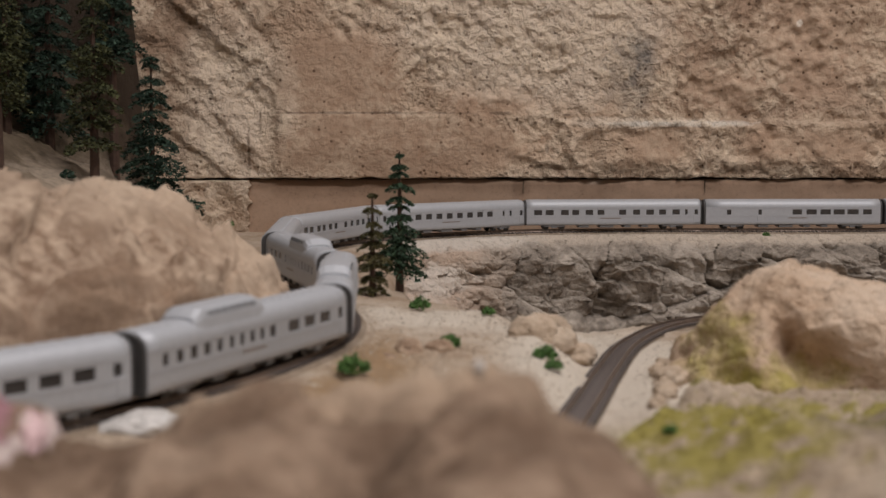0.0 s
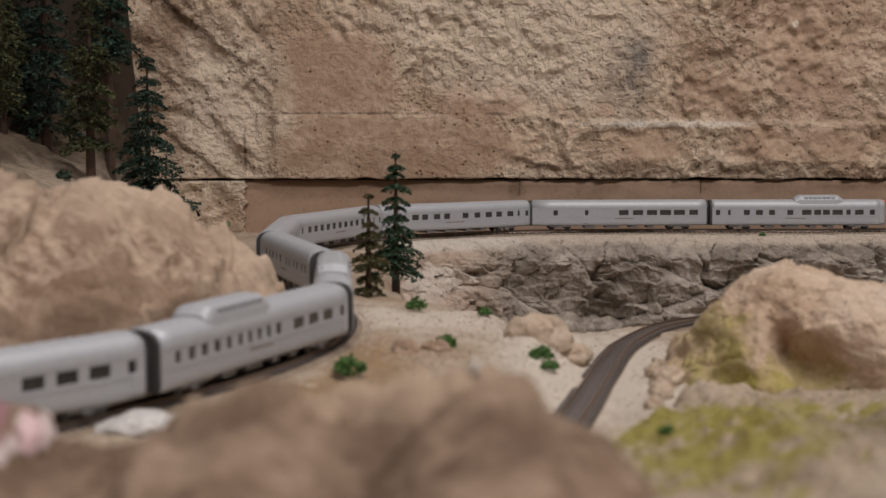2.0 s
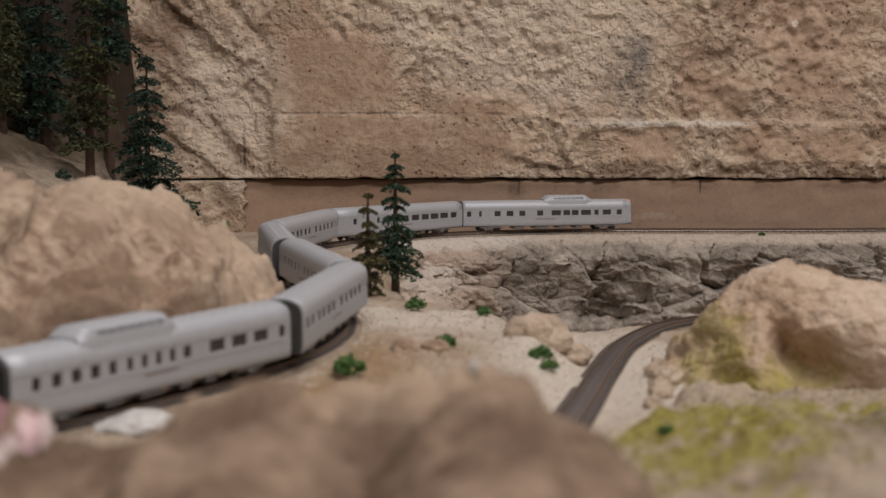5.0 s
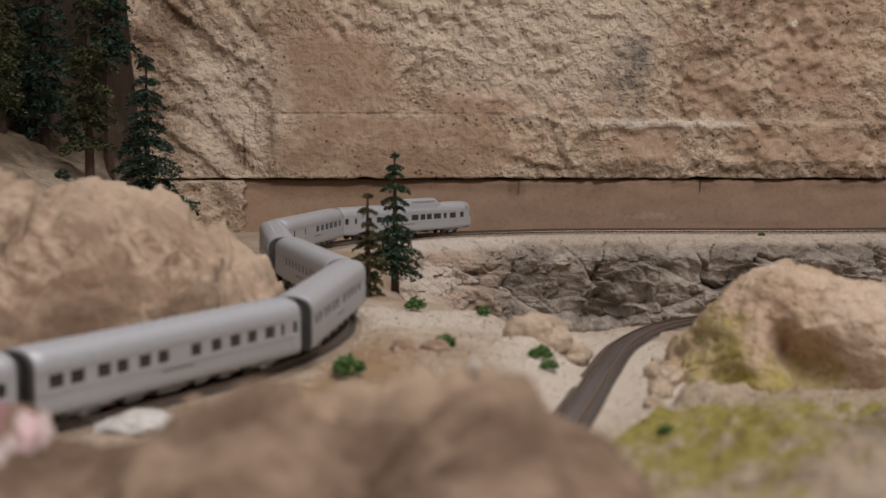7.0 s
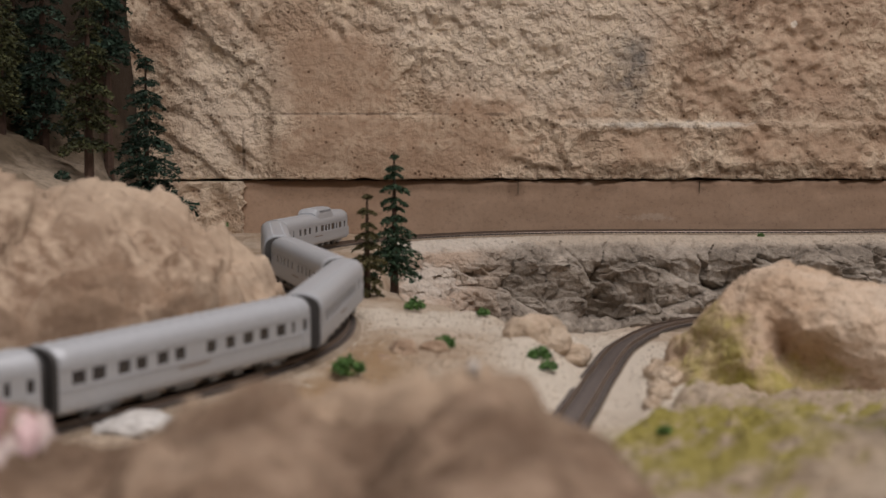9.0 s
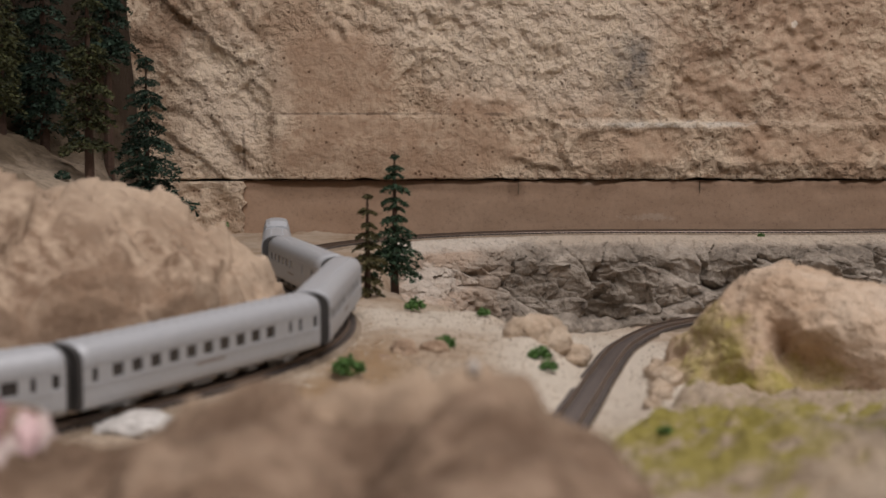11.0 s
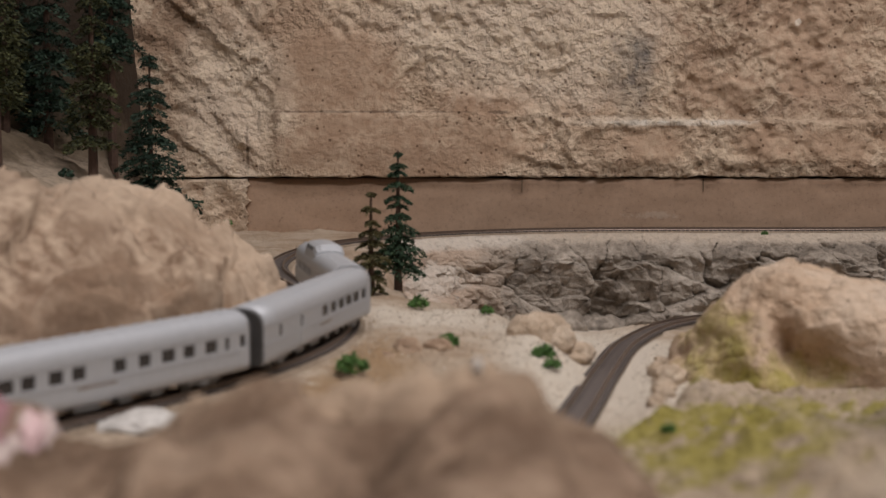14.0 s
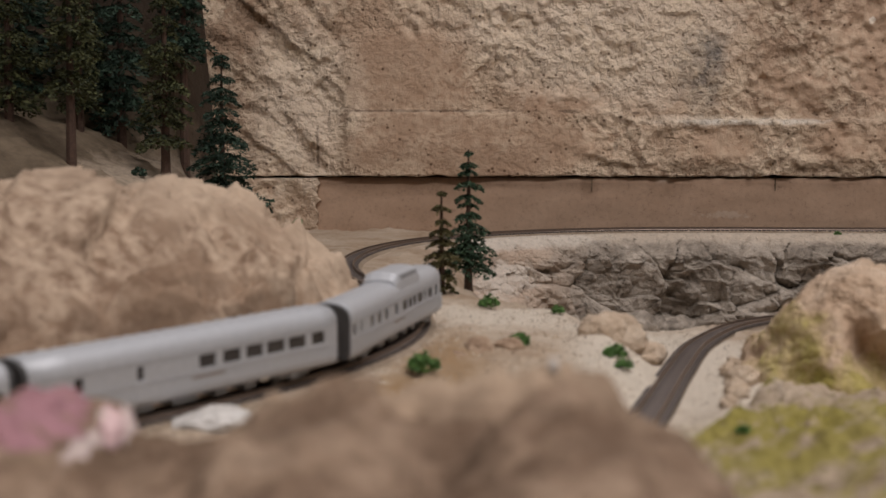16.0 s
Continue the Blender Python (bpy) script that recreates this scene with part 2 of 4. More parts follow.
M_HILL = mat_plaster("hillside", (0.07, 0.052, 0.036), (0.14, 0.107, 0.074), (0.22, 0.17, 0.12), 18, 300, stains_and_shading=(
    # the near-black spots paint the trees' shade onto the back slope
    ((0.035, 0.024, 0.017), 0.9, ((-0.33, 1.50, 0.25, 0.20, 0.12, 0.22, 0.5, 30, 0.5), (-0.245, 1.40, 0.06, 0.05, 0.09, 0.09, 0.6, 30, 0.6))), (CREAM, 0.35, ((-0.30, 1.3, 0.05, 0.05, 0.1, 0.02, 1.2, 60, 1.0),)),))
M_SILVER = mat_paint("silver_paint", (0.435, 0.45, 0.48), 0.5, 0.2, 0.05)
M_DARK = mat_paint("dark_rubber", (0.055, 0.053, 0.053), 0.65)
M_LETTER = mat_paint("brown_lettering", (0.20, 0.15, 0.12), 0.6)
M_TAIL, _nt, _b = nodes_of("red_tail_lamp")
_b.inputs["Base Color"].default_value = (0.8, 0.05, 0.03, 1)
_b.inputs["Emission Color"].default_value = (1.0, 0.06, 0.03, 1)
_b.inputs["Emission Strength"].default_value = 0.8
M_GLASS = mat_paint("dome_glass", (0.36, 0.37, 0.39), 0.12)
M_UNDER = mat_paint("underframe_grey", (0.07, 0.07, 0.07), 0.6)
M_BOX = mat_paint("box_grey", (0.18, 0.18, 0.185), 0.5)
M_PANE = mat_paint("window_pane", (0.045, 0.042, 0.042), 0.15)
M_RAIL = mat_paint("rail_metal", (0.22, 0.17, 0.14), 0.42, 0.7)
M_TIE = mat_paint("tie_plastic", (0.10, 0.082, 0.075), 0.75, 0, 0.3, 150)
M_BARK = mat_paint("bark", (0.07, 0.04, 0.028), 0.9, 0, 0.3, 300)
M_ROOM = mat_paint("room_paint", (0.5, 0.48, 0.45), 0.9, 0, 0.05, 3)


# ---------- building helpers ----------
def link(name, bm, material, parent=None, label=""):
    me = bpy.data.meshes.new(name)
    bm.normal_update()
    bm.to_mesh(me)
    bm.free()
    for m in (material if isinstance(material, (list, tuple)) else [material]):
        me.materials.append(m)
    ob = new(name, me)
    if parent:
        ob.parent = parent
    if label:
        ob["label"] = label
    return ob


part = link


def shade(ob):
    for p in ob.data.polygons:
        p.use_smooth = True
    return ob


def box(bm, x0, x1, y0, y1, z0, z1, bevel=0.0):
    vs = [bm.verts.new((x, y, z)) for x in (x0, x1) for y in (y0, y1) for z in (z0, z1)]
    fs = [bm.faces.new([vs[i] for i in q]) for q in ((0, 1, 3, 2), (4, 6, 7, 5), (0, 4, 5, 1), (2, 3, 7, 6), (0, 2, 6, 4), (1, 5, 7, 3))]
    if bevel:
        es = list({e for f in fs for e in f.edges})
        bmesh.ops.bevel(bm, geom=es, offset=bevel, segments=1, affect="EDGES", profile=0.7)
    return bm


def sheet(name, nu, nv, fn, material, parent=None, label="", skirt=None):
    """A grid of nu x nv cells, whose points are fn(u, v) with u and v from 0 to 1; skirt: (axis, place) to which its
    rim is drawn out, so that it becomes a solid body."""
    vs = [fn(i / nu, j / nv) for j in range(nv + 1) for i in range(nu + 1)]
    w = nu + 1
    fs = [(j * w + i, j * w + i + 1, (j + 1) * w + i + 1, (j + 1) * w + i) for j in range(nv) for i in range(nu)]
    grid = len(fs)
    if skirt:
        rim = list(range(nu)) + [j * w + nu for j in range(nv)] + [nv * w + i for i in range(nu, 0, -1)] + [j * w for j in range(nv, 0, -1)]
        k = len(vs)
        axis, place = skirt
        for r in rim:
            p = list(vs[r])
            p[axis] = place
            vs.append(tuple(p))
        n = len(rim)
        fs += [(rim[(i + 1) % n], rim[i], k + i, k + (i + 1) % n) for i in range(n)]
        fs.append(tuple(range(k + n - 1, k - 1, -1)))
    me = bpy.data.meshes.new(name)
    me.from_pydata(vs, [], fs)
    me.materials.append(material)
    ob = new(name, me)
    for p in me.polygons[:grid]:
        p.use_smooth = True
    if parent:
        ob.parent = parent
    if label:
        ob["label"] = label
    return ob


def fbm(x, y, z, scale, octaves=5, rough=0.5):
    return noise.fractal(Vector((x, y, z)) * scale, 1.0 + (0.5 - rough) * 0.6, 2.0, octaves)


def ridge(x, y, z, scale, octaves=5):
    return noise.ridged_multi_fractal(Vector((x, y, z)) * scale, 0.9, 2.1, octaves, 1.0, 2.0)


def facet(x, y, z, scale, seed=0.0, crack=0.12):
    """Broken rock: every cell of a scattered pattern is a plane of its own tilt and height, with cracks between."""
    p = Vector((x, y, z)) * scale + Vector((seed, seed * 1.7, -seed))
    d, q = noise.voronoi(p, distance_metric="DISTANCE")
    h = noise.cell_vector(q[0] * 13.7)
    return (p - q[0]).dot(h) * 0.9 + h.x * 0.55 - crack * math.exp(-((d[1] - d[0]) / 0.06) ** 2)


def step(a, b, v):
    t = max(0.0, min(1.0, (v - a) / (b - a)))
    return t * t * (3 - 2 * t)


def lerp(v, xs, ys):
    return float(np.interp(v, xs, ys))


# ---------- the upper track: a line of smooth curves, by arc length ----------
BENDS = (-1.36, -1.65, 0.88, 3.58, 3.98, 3.30, 1.85, 2.23, -0.12, -2.61, -2.88, -1.63, -1.10, -1.17, -0.75, -0.39, -0.21, -0.12, -0.08)
DS, S0, S1 = 0.01, -0.5, 2.9
_s = np.arange(S0, S1, DS)
_k = np.interp(_s, np.linspace(0, 2.2, 19), BENDS)
_k[_s < -0.001] = 0.7
_k[_s < -0.3] = 0
_k[_s > 2.2] = 0
_i0 = int(round(-S0 / DS))
_a = np.concatenate([[0], np.cumsum(_k * DS)[:-1]])
_a = _a - _a[_i0] + 3.3708
_x = np.concatenate([[0], np.cumsum(np.cos(_a) * DS)[:-1]])
_y = np.concatenate([[0], np.cumsum(np.sin(_a) * DS)[:-1]])
_x, _y = _x - _x[_i0] + 0.4605, _y - _y[_i0] + 1.4998


def upper(s):
    """Place and heading of the upper track at s metres along it."""
    return float(np.interp(s, _s, _x)), float(np.interp(s, _s, _y)), float(np.interp(s, _s, _a))


def grade(s):
    """Height of the upper track: level on the far shelf, falling gently towards the near end."""
    return float(np.interp(s, (1.12, 1.31, 1.45, 1.75), (0.0, -0.0020, -0.0034, -0.0052)))


_pts, _pa, _ps = np.stack([_x, _y], 1), _a, _s


def beside(x, y):
    """Arc length of the nearest track point, and the distance to it, positive on the side of the left rock."""
    d = np.hypot(_pts[:, 0] - x, _pts[:, 1] - y)
    i = int(d.argmin())
    side = math.cos(_pa[i]) * (y - _pts[i, 1]) - math.sin(_pa[i]) * (x - _pts[i, 0])
    return float(_ps[i]), float(d[i]) * (-1 if side > 0 else 1)


# the lower track, from the near end up the valley and round behind the right rock
LOW = [(0.00, 0.34, -0.006), (0.022, 0.46, -0.008), (0.042, 0.572, -0.011), (0.0585, 0.664, -0.0145), (0.0768, 0.77, -0.019), (0.1056, 0.9145, -0.025), (0.149, 1.038, -0.030), (0.22, 1.13, -0.035), (0.34, 1.22, -0.040), (0.50, 1.29, -0.045)]
LOW_X, LOW_Y, LOW_Z = zip(*LOW)


def lower(u):
    """Smooth line through the lower track's plan; u from 0 to 1."""
    n = len(LOW) - 1
    f = min(max(u, 0.0), 0.99999) * n
    i = int(f)
    t = f - i
    p = [Vector(LOW[min(max(k, 0), n)]) for k in (i - 1, i, i + 1, i + 2)]
    return 0.5 * (2 * p[1] + (p[2] - p[0]) * t + (2 * p[0] - 5 * p[1] + 4 * p[2] - p[3]) * t * t + (3 * p[1] - p[0] - 3 * p[2] + p[3]) * t ** 3)


# ---------- ground of the layout ----------
def valley(x, y):
    """0 on the shelf of the upper track, 1 in the valley of the lower one."""
    edge = lerp(y, (0.0, 0.5, 0.62, 0.73, 0.83, 0.92, 1.0, 1.1, 1.2), (-0.05, -0.012, 0.018, 0.043, 0.045, 0.02, -0.005, -0.03, -0.03))
    edge += 0.016 * fbm(x, y, 0, 16, 4) - 0.012
    return step(edge, edge + 0.042, x)


def ground_z(x, y):
    s, d = beside(x, y)
    shelf = grade(s) - 0.0045 - 0.003 * step(0.012, 0.05, abs(d)) - 0.06 * max(0, y - 0.9) * step(0.03, 0.1, -d)
    low = lerp(y, LOW_Y, LOW_Z) - 0.0046
    behind = step(0.0, 0.03, y - 0.98 - lerp(x, (0.0, 0.12, 0.149, 0.22, 0.34, 0.5), (0.02, 0.05, 0.10, 0.19, 0.27, 0.34)))
    low -= 0.05 * behind
    v = valley(x, y)
    z = shelf * (1 - v) + low * v
    moss = math.exp(-((x - 0.16) / 0.08) ** 2 - ((y - 0.46) / 0.07) ** 2)
    z += 0.016 * moss
    near = abs(x - lerp(y, LOW_Y, LOW_X)) if y < 0.98 else 0.03
    keep = step(0.010, 0.03, abs(d)) * step(0.013, 0.03, near)
    chunk = 0.5 * v + 0.5
    return z + keep * (0.003 * fbm(x, y, 0.3, 18, 5) + 0.0012 * fbm(x, y, 0.7, 120, 3) + 0.0022 * chunk * facet(x, y, 0, 38))


def table_point(u, v):
    x = lerp(u, (0, 0.10, 0.92, 1), (-1.5, -0.30, 0.40, 1.1))
    y = lerp(v, (0, 0.06, 0.88, 1), (-0.45, 0.42, 1.15, 1.62))
    return (x, y, ground_z(x, y))


ground = tagged(sheet("ground", 420, 420, table_point, M_SAND, skirt=(2, -0.14)),
                "sandy plaster ground of a model railway, dusted with tan scatter", "ground", kind="structure")
tagged(link("layout_base", box(bmesh.new(), -1.45, 1.05, -0.40, 1.6, -1.1, -0.141), M_ROOM), "plain painted base that carries the layout", "table", kind="structure")


def hill_point(u, v):
    x, y = -0.95 + 0.83 * u, 0.95 + 0.66 * v
    e = x + 0.28 * max(0, y - 1.31)
    z = lerp(e, (-0.9, -0.6, -0.37, -0.275, -0.25, -0.235, -0.21, -0.12), (0.2, 0.17, 0.097, 0.052, 0.028, -0.01, -0.05, -0.06)) + 0.12 * (min(y, 1.35) - 1.35)
    # the steep back is added as a dark backdrop behind the trees
    z += 0.30 * step(1.37, 1.52, y) * step(-0.268, -0.31, x)
    return (x, y, z + 0.008 * fbm(x, y, 2, 16, 5) + 0.003 * facet(x, y, 0, 30))


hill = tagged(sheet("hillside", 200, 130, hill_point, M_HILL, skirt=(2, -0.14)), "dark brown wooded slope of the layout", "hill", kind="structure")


# ---------- the cliff behind ----------
WALL_Y = 1.535


def cliff_point(u, v):
    x, z = -0.30 + 1.19 * u, 0.0448 + 0.36 * v
    panel = step(-0.166, -0.161, x + 0.006 * fbm(0, 0, z, 40, 3)) * step(-0.02, -0.055, x) * step(0.185, 0.170, z)
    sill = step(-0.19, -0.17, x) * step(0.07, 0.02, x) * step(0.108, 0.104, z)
    rough = 1.0 - 0.85 * max(panel, sill)
    low = step(0.0, 0.06, v)
    crumb = step(-0.12, 0.12, fbm(x, 11, z, 9, 3))
    left = step(-0.15, -0.19, x)
    n = 0.62 * (1 - 0.4 * left) * (0.4 + 0.6 * low) * (0.008 * fbm(x, 0, z, 10, 5) - 0.005 * (ridge(x, 1, z, 19, 5) - 1) + 0.003 * facet(x, 0, z, 24))
    n += (1 - 0.3 * left) * (0.25 + 0.75 * crumb) * (0.0034 * fbm(x, 2, z, 80, 4) + 0.0026 * facet(x, 3, z, 90, 3))
    p, q = (x + z) * 0.7, (z - x) * 0.7
    diag = left * (0.006 * fbm(q * 0.25, 4, p, 34, 4) + 0.004 * facet(q * 0.4 + 0.01 * fbm(x, 3, z, 20, 2), 4, p, 30, 6, 0.0))
    ledge = -0.006 * step(0.0, 0.05, v) * step(0.135, 0.15, x) * step(0.1, 0.097, z + 0.002 * fbm(x, 5, 0, 40, 3))
    y = WALL_Y - 0.0035 + 0.022 * v + rough * (n + diag) - 0.003 * panel - 0.0015 * sill + ledge + 0.0006 * fbm(x, 7, z, 260, 2)
    z += ((0.0016 * fbm(x, 9, 0, 30, 4) + 0.0022 * max(0, fbm(x, 4, 0, 22, 2) - 0.15)) if v == 0 else 0)
    return (x, y - 0.07 * step(-0.17, -0.45, x), z)


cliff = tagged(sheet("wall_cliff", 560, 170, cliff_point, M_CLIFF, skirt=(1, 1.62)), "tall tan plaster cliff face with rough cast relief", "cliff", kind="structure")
band = tagged(sheet("wall_band", 160, 12, lambda u, v: (-0.200 + 1.090 * u, WALL_Y + 0.001 * fbm(u * 3, v, 0, 6, 4), -0.02 + 0.0632 * v), M_BAND, skirt=(1, 1.62)),
              "smooth brown plaster strip at the foot of the cliff", "wall", kind="structure")


def foot_point(u, v):
    x, z = -0.34 + 0.150 * u - 0.008 * fbm(0, 0, v, 8, 4) * u, -0.02 + 0.0628 * v
    y = WALL_Y - 0.004 - 0.07 * step(-0.17, -0.45, x) + 0.006 * fbm(x, 3, z, 22, 5) - 0.005 * (ridge(x, 4, z, 24, 4) - 1)
    return (x, y, z)


tagged(sheet("wall_foot", 90, 24, foot_point, M_CLIFF, skirt=(1, 1.62)), "rough tan plaster rock at the foot of the cliff", "cliff", kind="structure")
for _x0 in (0.072, 0.245):
    tagged(link("wall_seam", box(bmesh.new(), _x0, _x0 + 0.0008, WALL_Y - 0.0012, WALL_Y + 0.004, 0.031, 0.0428), M_HILL), "thin dark crack in the plaster strip", "crack", kind="structure")
# joint between the two plaster castings: a dark slot with a backing
tagged(link("wall_joint", box(bmesh.new(), -0.31, 0.88, WALL_Y + 0.012, WALL_Y + 0.02, 0.03, 0.06), M_HILL), "dark gap between two plaster castings", "wall", kind="structure")


# ---------- the grey retaining cliff below the far track ----------
def grey_point(u, v):
    s = -0.35 + 0.98 * u
    x, y, a = upper(s)
    nx, ny = -math.sin(a), math.cos(a)
    out = 0.013 + 0.075 * v
    px, py = x + nx * out, y + ny * out
    z = -0.0040 - 0.10 * v
    amp = min(1, v * 5)
    wx = 0.016 * fbm(px, py, z, 15, 3)
    d = amp * (0.010 * (ridge(px, py, z, 10, 4) - 1) + 0.036 * facet((px + wx) * 1.15, py, (z - wx) * 0.8, 14, 2, 0.10) + 0.018 * facet(px, py, z + wx, 31, 5, 0.06) + 0.005 * facet(px + wx, py, z, 70, 6, 0.0) + 0.002 * fbm(px, py, z, 120, 3))
    return (px + nx * d, py + ny * d, z + 0.003 * min(1, v * 14) * fbm(px, py, z, 40, 3))


grey = tagged(sheet("wall_grey_rock", 620, 120, grey_point, M_GREY, skirt=(2, -0.13)), "weathered grey cast rock face below the far track", "cliff", kind="structure")


# ---------- rock outcrops ----------
def left_rock_point(u, v):
    s = 1.035 + 0.88 * u
    d = 0.019 + 0.27 * v ** 1.2
    x, y, a = upper(s)
    nx, ny = math.sin(a), -math.cos(a)
    top = lerp(s, (1.035, 1.06, 1.10, 1.16, 1.24, 1.32, 1.45, 1.9), (0.004, 0.037, 0.053, 0.061, 0.065, 0.067, 0.068, 0.066))
    px, py = x + nx * d, y + ny * d
    rise = 0.5 * step(-0.004, 0.026, d - 0.019) + 0.5 * step(0.012, 0.095, d - 0.019)
    z = -0.010 + (top + 0.010) * rise - 0.25 * max(0, d - 0.15)
    n = min(1, v * 10) * min(1, u * 14)
    k = n * (0.005 * fbm(px, py, 0, 18, 4) + 0.0095 * facet(px + 0.012 * fbm(px, py, 0, 16, 2), py, z, 17, 1) + 0.006 * facet((px + z) * 0.45, py * 0.7, (z - px) * 1.5, 26, 8, 0.08) + 0.0016 * facet(px, py, z, 60, 4) + 0.0008 * fbm(px, py, z, 160, 3))
    return (px - nx * k * 0.45, py - ny * k * 0.45, z + k)


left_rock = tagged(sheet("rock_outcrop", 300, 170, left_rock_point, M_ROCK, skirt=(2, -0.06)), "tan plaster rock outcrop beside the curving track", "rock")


def right_rock_point(u, v):
    a = u * math.tau
    r = v ** 0.8
    c, sn = math.cos(a), math.sin(a)
    k = 1 + 0.16 * fbm(c, sn, 3.1, 1.4, 3)
    rx = 0.068 if c < 0 else 0.12
    x, y = 0.163 + rx * r * k * c, 0.76 + 0.085 * r * k * sn
    z = -0.05 + 0.083 * (1 - r ** 2.6) - 0.12 * max(0, x - 0.18)
    q = x - 0.150 + 0.35 * z
    hollow = 0.030 * step(-0.008, 0.006, q) * step(0.055, 0.008, q) * math.exp(-((z + 0.010 + 0.35 * q) / 0.019) ** 2) * (1 if sn < 0 else 0)
    hollow -= 0.008 * math.exp(-((x - 0.133 + 0.5 * z) / 0.010) ** 2) * step(0.02, -0.01, z) * (1 if sn < 0 else 0)
    n = 0.009 * fbm(x, y, z, 16, 4) + 0.0035 * facet(x, y, z, 24, 7) + 0.0015 * facet(x, y, z, 70, 2) + 0.0008 * fbm(x, y, z, 180, 3) - 0.003 * (ridge(x, y, z, 20, 4) - 1)
    return (x + n * c * r, y + n * sn * r + hollow, z + n * (1 - r * 0.5))


right_rock = tagged(sheet("rock_outcrop", 260, 110, right_rock_point, M_RIGHT), "rounded tan plaster rock with mossy green foot", "rock")


def bank_point(u, v):
    x, y = 0.035 + 0.32 * u, 0.24 + 0.54 * v
    z = lerp(y, (0.24, 0.3, 0.4, 0.45, 0.5, 0.55, 0.62, 0.70, 0.78), (0.016, 0.015, 0.008, 0.002, -0.003, -0.007, -0.0125, -0.027, -0.048))
    left = lerp(y, (0.24, 0.5, 0.58, 0.66, 0.78), (0.012, 0.038, 0.060, 0.086, 0.116)) + 0.006 * fbm(x, y, 8, 20, 4)
    z -= 0.05 * step(left + 0.02, left - 0.01, x)
    return (x, y, z + 0.010 * fbm(x, y, 6, 17, 5) + 0.010 * facet(x + 0.01 * fbm(x, y, 1, 25, 2), y, 0, 24, 4) + 0.004 * facet(x, y, 0, 70, 6) + 0.001 * fbm(x, y, 3, 170, 3))


bank = tagged(sheet("mossy_bank", 190, 270, bank_point, M_BANK, skirt=(2, -0.06)), "low plaster bank covered with green moss scatter", "bank")


def front_point(u, v):
    x, y = -0.24 + 0.36 * u, 0.10 + 0.34 * v
    top = lerp(x, (-0.24, -0.105, -0.098, -0.088, -0.082, -0.064, -0.057, -0.039, -0.021, -0.011, -0.003, 0.0084, 0.0174, 0.0276, 0.0353, 0.043, 0.0458, 0.06, 0.12),
               (0.034, 0.0375, 0.0365, 0.0325, 0.0290, 0.0280, 0.0350, 0.0365, 0.0370, 0.0405, 0.0425, 0.0430, 0.040, 0.033, 0.030, 0.019, 0.012, -0.006, -0.02))
    back = 0.366 + 0.012 * fbm(x, 0, 2, 30, 3)
    z = top - 0.09 * step(back - 0.02, back + 0.05, y) + 0.06 * min(0, y - 0.32)
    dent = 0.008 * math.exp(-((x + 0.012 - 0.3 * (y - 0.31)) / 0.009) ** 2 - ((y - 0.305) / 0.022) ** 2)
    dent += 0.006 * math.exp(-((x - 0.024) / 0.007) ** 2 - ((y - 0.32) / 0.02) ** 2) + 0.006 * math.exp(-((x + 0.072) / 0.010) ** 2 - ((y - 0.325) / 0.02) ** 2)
    return (x, y, z - dent + 0.004 * fbm(x, y, 5, 24, 5) + 0.005 * facet(x, y, 0, 34, 9) + 0.003 * facet(x, y, 0, 75, 3) + 0.0008 * fbm(x, y, 3, 160, 3))


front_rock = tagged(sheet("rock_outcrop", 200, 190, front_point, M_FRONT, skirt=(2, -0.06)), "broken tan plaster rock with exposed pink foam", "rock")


def foam_slab(x, y, rx, ry, rz, turn, seed, material, label):
    """A torn piece of insulation foam set into the broken rock."""
    bm = bmesh.new()
    bmesh.ops.create_icosphere(bm, subdivisions=3, radius=1.0)
    z = front_point((x + 0.24) / 0.36, (y - 0.10) / 0.34)[2]
    m = pose(x, y, z, 0, 0, turn)
    for v in bm.verts:
        c = v.co.normalized()
        k = 1 + 0.30 * facet(c.x, c.y, c.z, 1.3, seed) + 0.08 * fbm(c.x, c.y, c.z + seed, 4, 3)
        v.co = m @ Vector((c.x * rx * k, c.y * ry * k, c.z * rz * k))
    return part("foam_slab", bm, material, front_rock, label)


M_FOAM = mat_plaster("pink_foam", (0.46, 0.29, 0.30), (0.60, 0.42, 0.43), (0.72, 0.58, 0.57), 60, 500, relief=0.5, depth=0.001, speck=0.3)
foam_slab(-0.0935, 0.368, 0.0085, 0.006, 0.0032, -12, 3, M_FOAM, "torn pale pink insulation foam")
foam_slab(-0.089, 0.340, 0.0028, 0.016, 0.0035, 14, 5, M_FOAM, "torn pale pink insulation foam")


def boulder(x, y, z, rx, ry, rz, seed, label, material):
    bm = bmesh.new()
    bmesh.ops.create_icosphere(bm, subdivisions=4, radius=1.0)
    for v in bm.verts:
        c = v.co.normalized()
        k = 1 + 0.22 * fbm(c.x, c.y, c.z + seed, 1.3, 4) + 0.16 * facet(c.x, c.y, c.z, 1.7, seed)
        v.co = Vector((c.x * rx * k, c.y * ry * k, c.z * rz * k))
    ob = shade(link("boulder", bm, material))
    ob.matrix_basis = pose(x, y, z, 0, 0, seed * 31)
    return tagged(ob, label, "rock", "loose rocks")


boulder(0.047, 0.815, -0.014, 0.020, 0.013, 0.0150, 1, "rounded pale plaster boulder on the shelf edge", M_PALE)
boulder(0.068, 0.82, -0.021, 0.009, 0.008, 0.007, 2, "small pale plaster boulder beside the track", M_PALE)
boulder(-0.018, 0.740, -0.0065, 0.013, 0.007, 0.0050, 3, "flat reddish-brown rock on sandy ground", M_ROCK)
boulder(-0.004, 0.745, -0.0065, 0.008, 0.006, 0.0045, 4, "flat reddish-brown rock on sandy ground", M_ROCK)
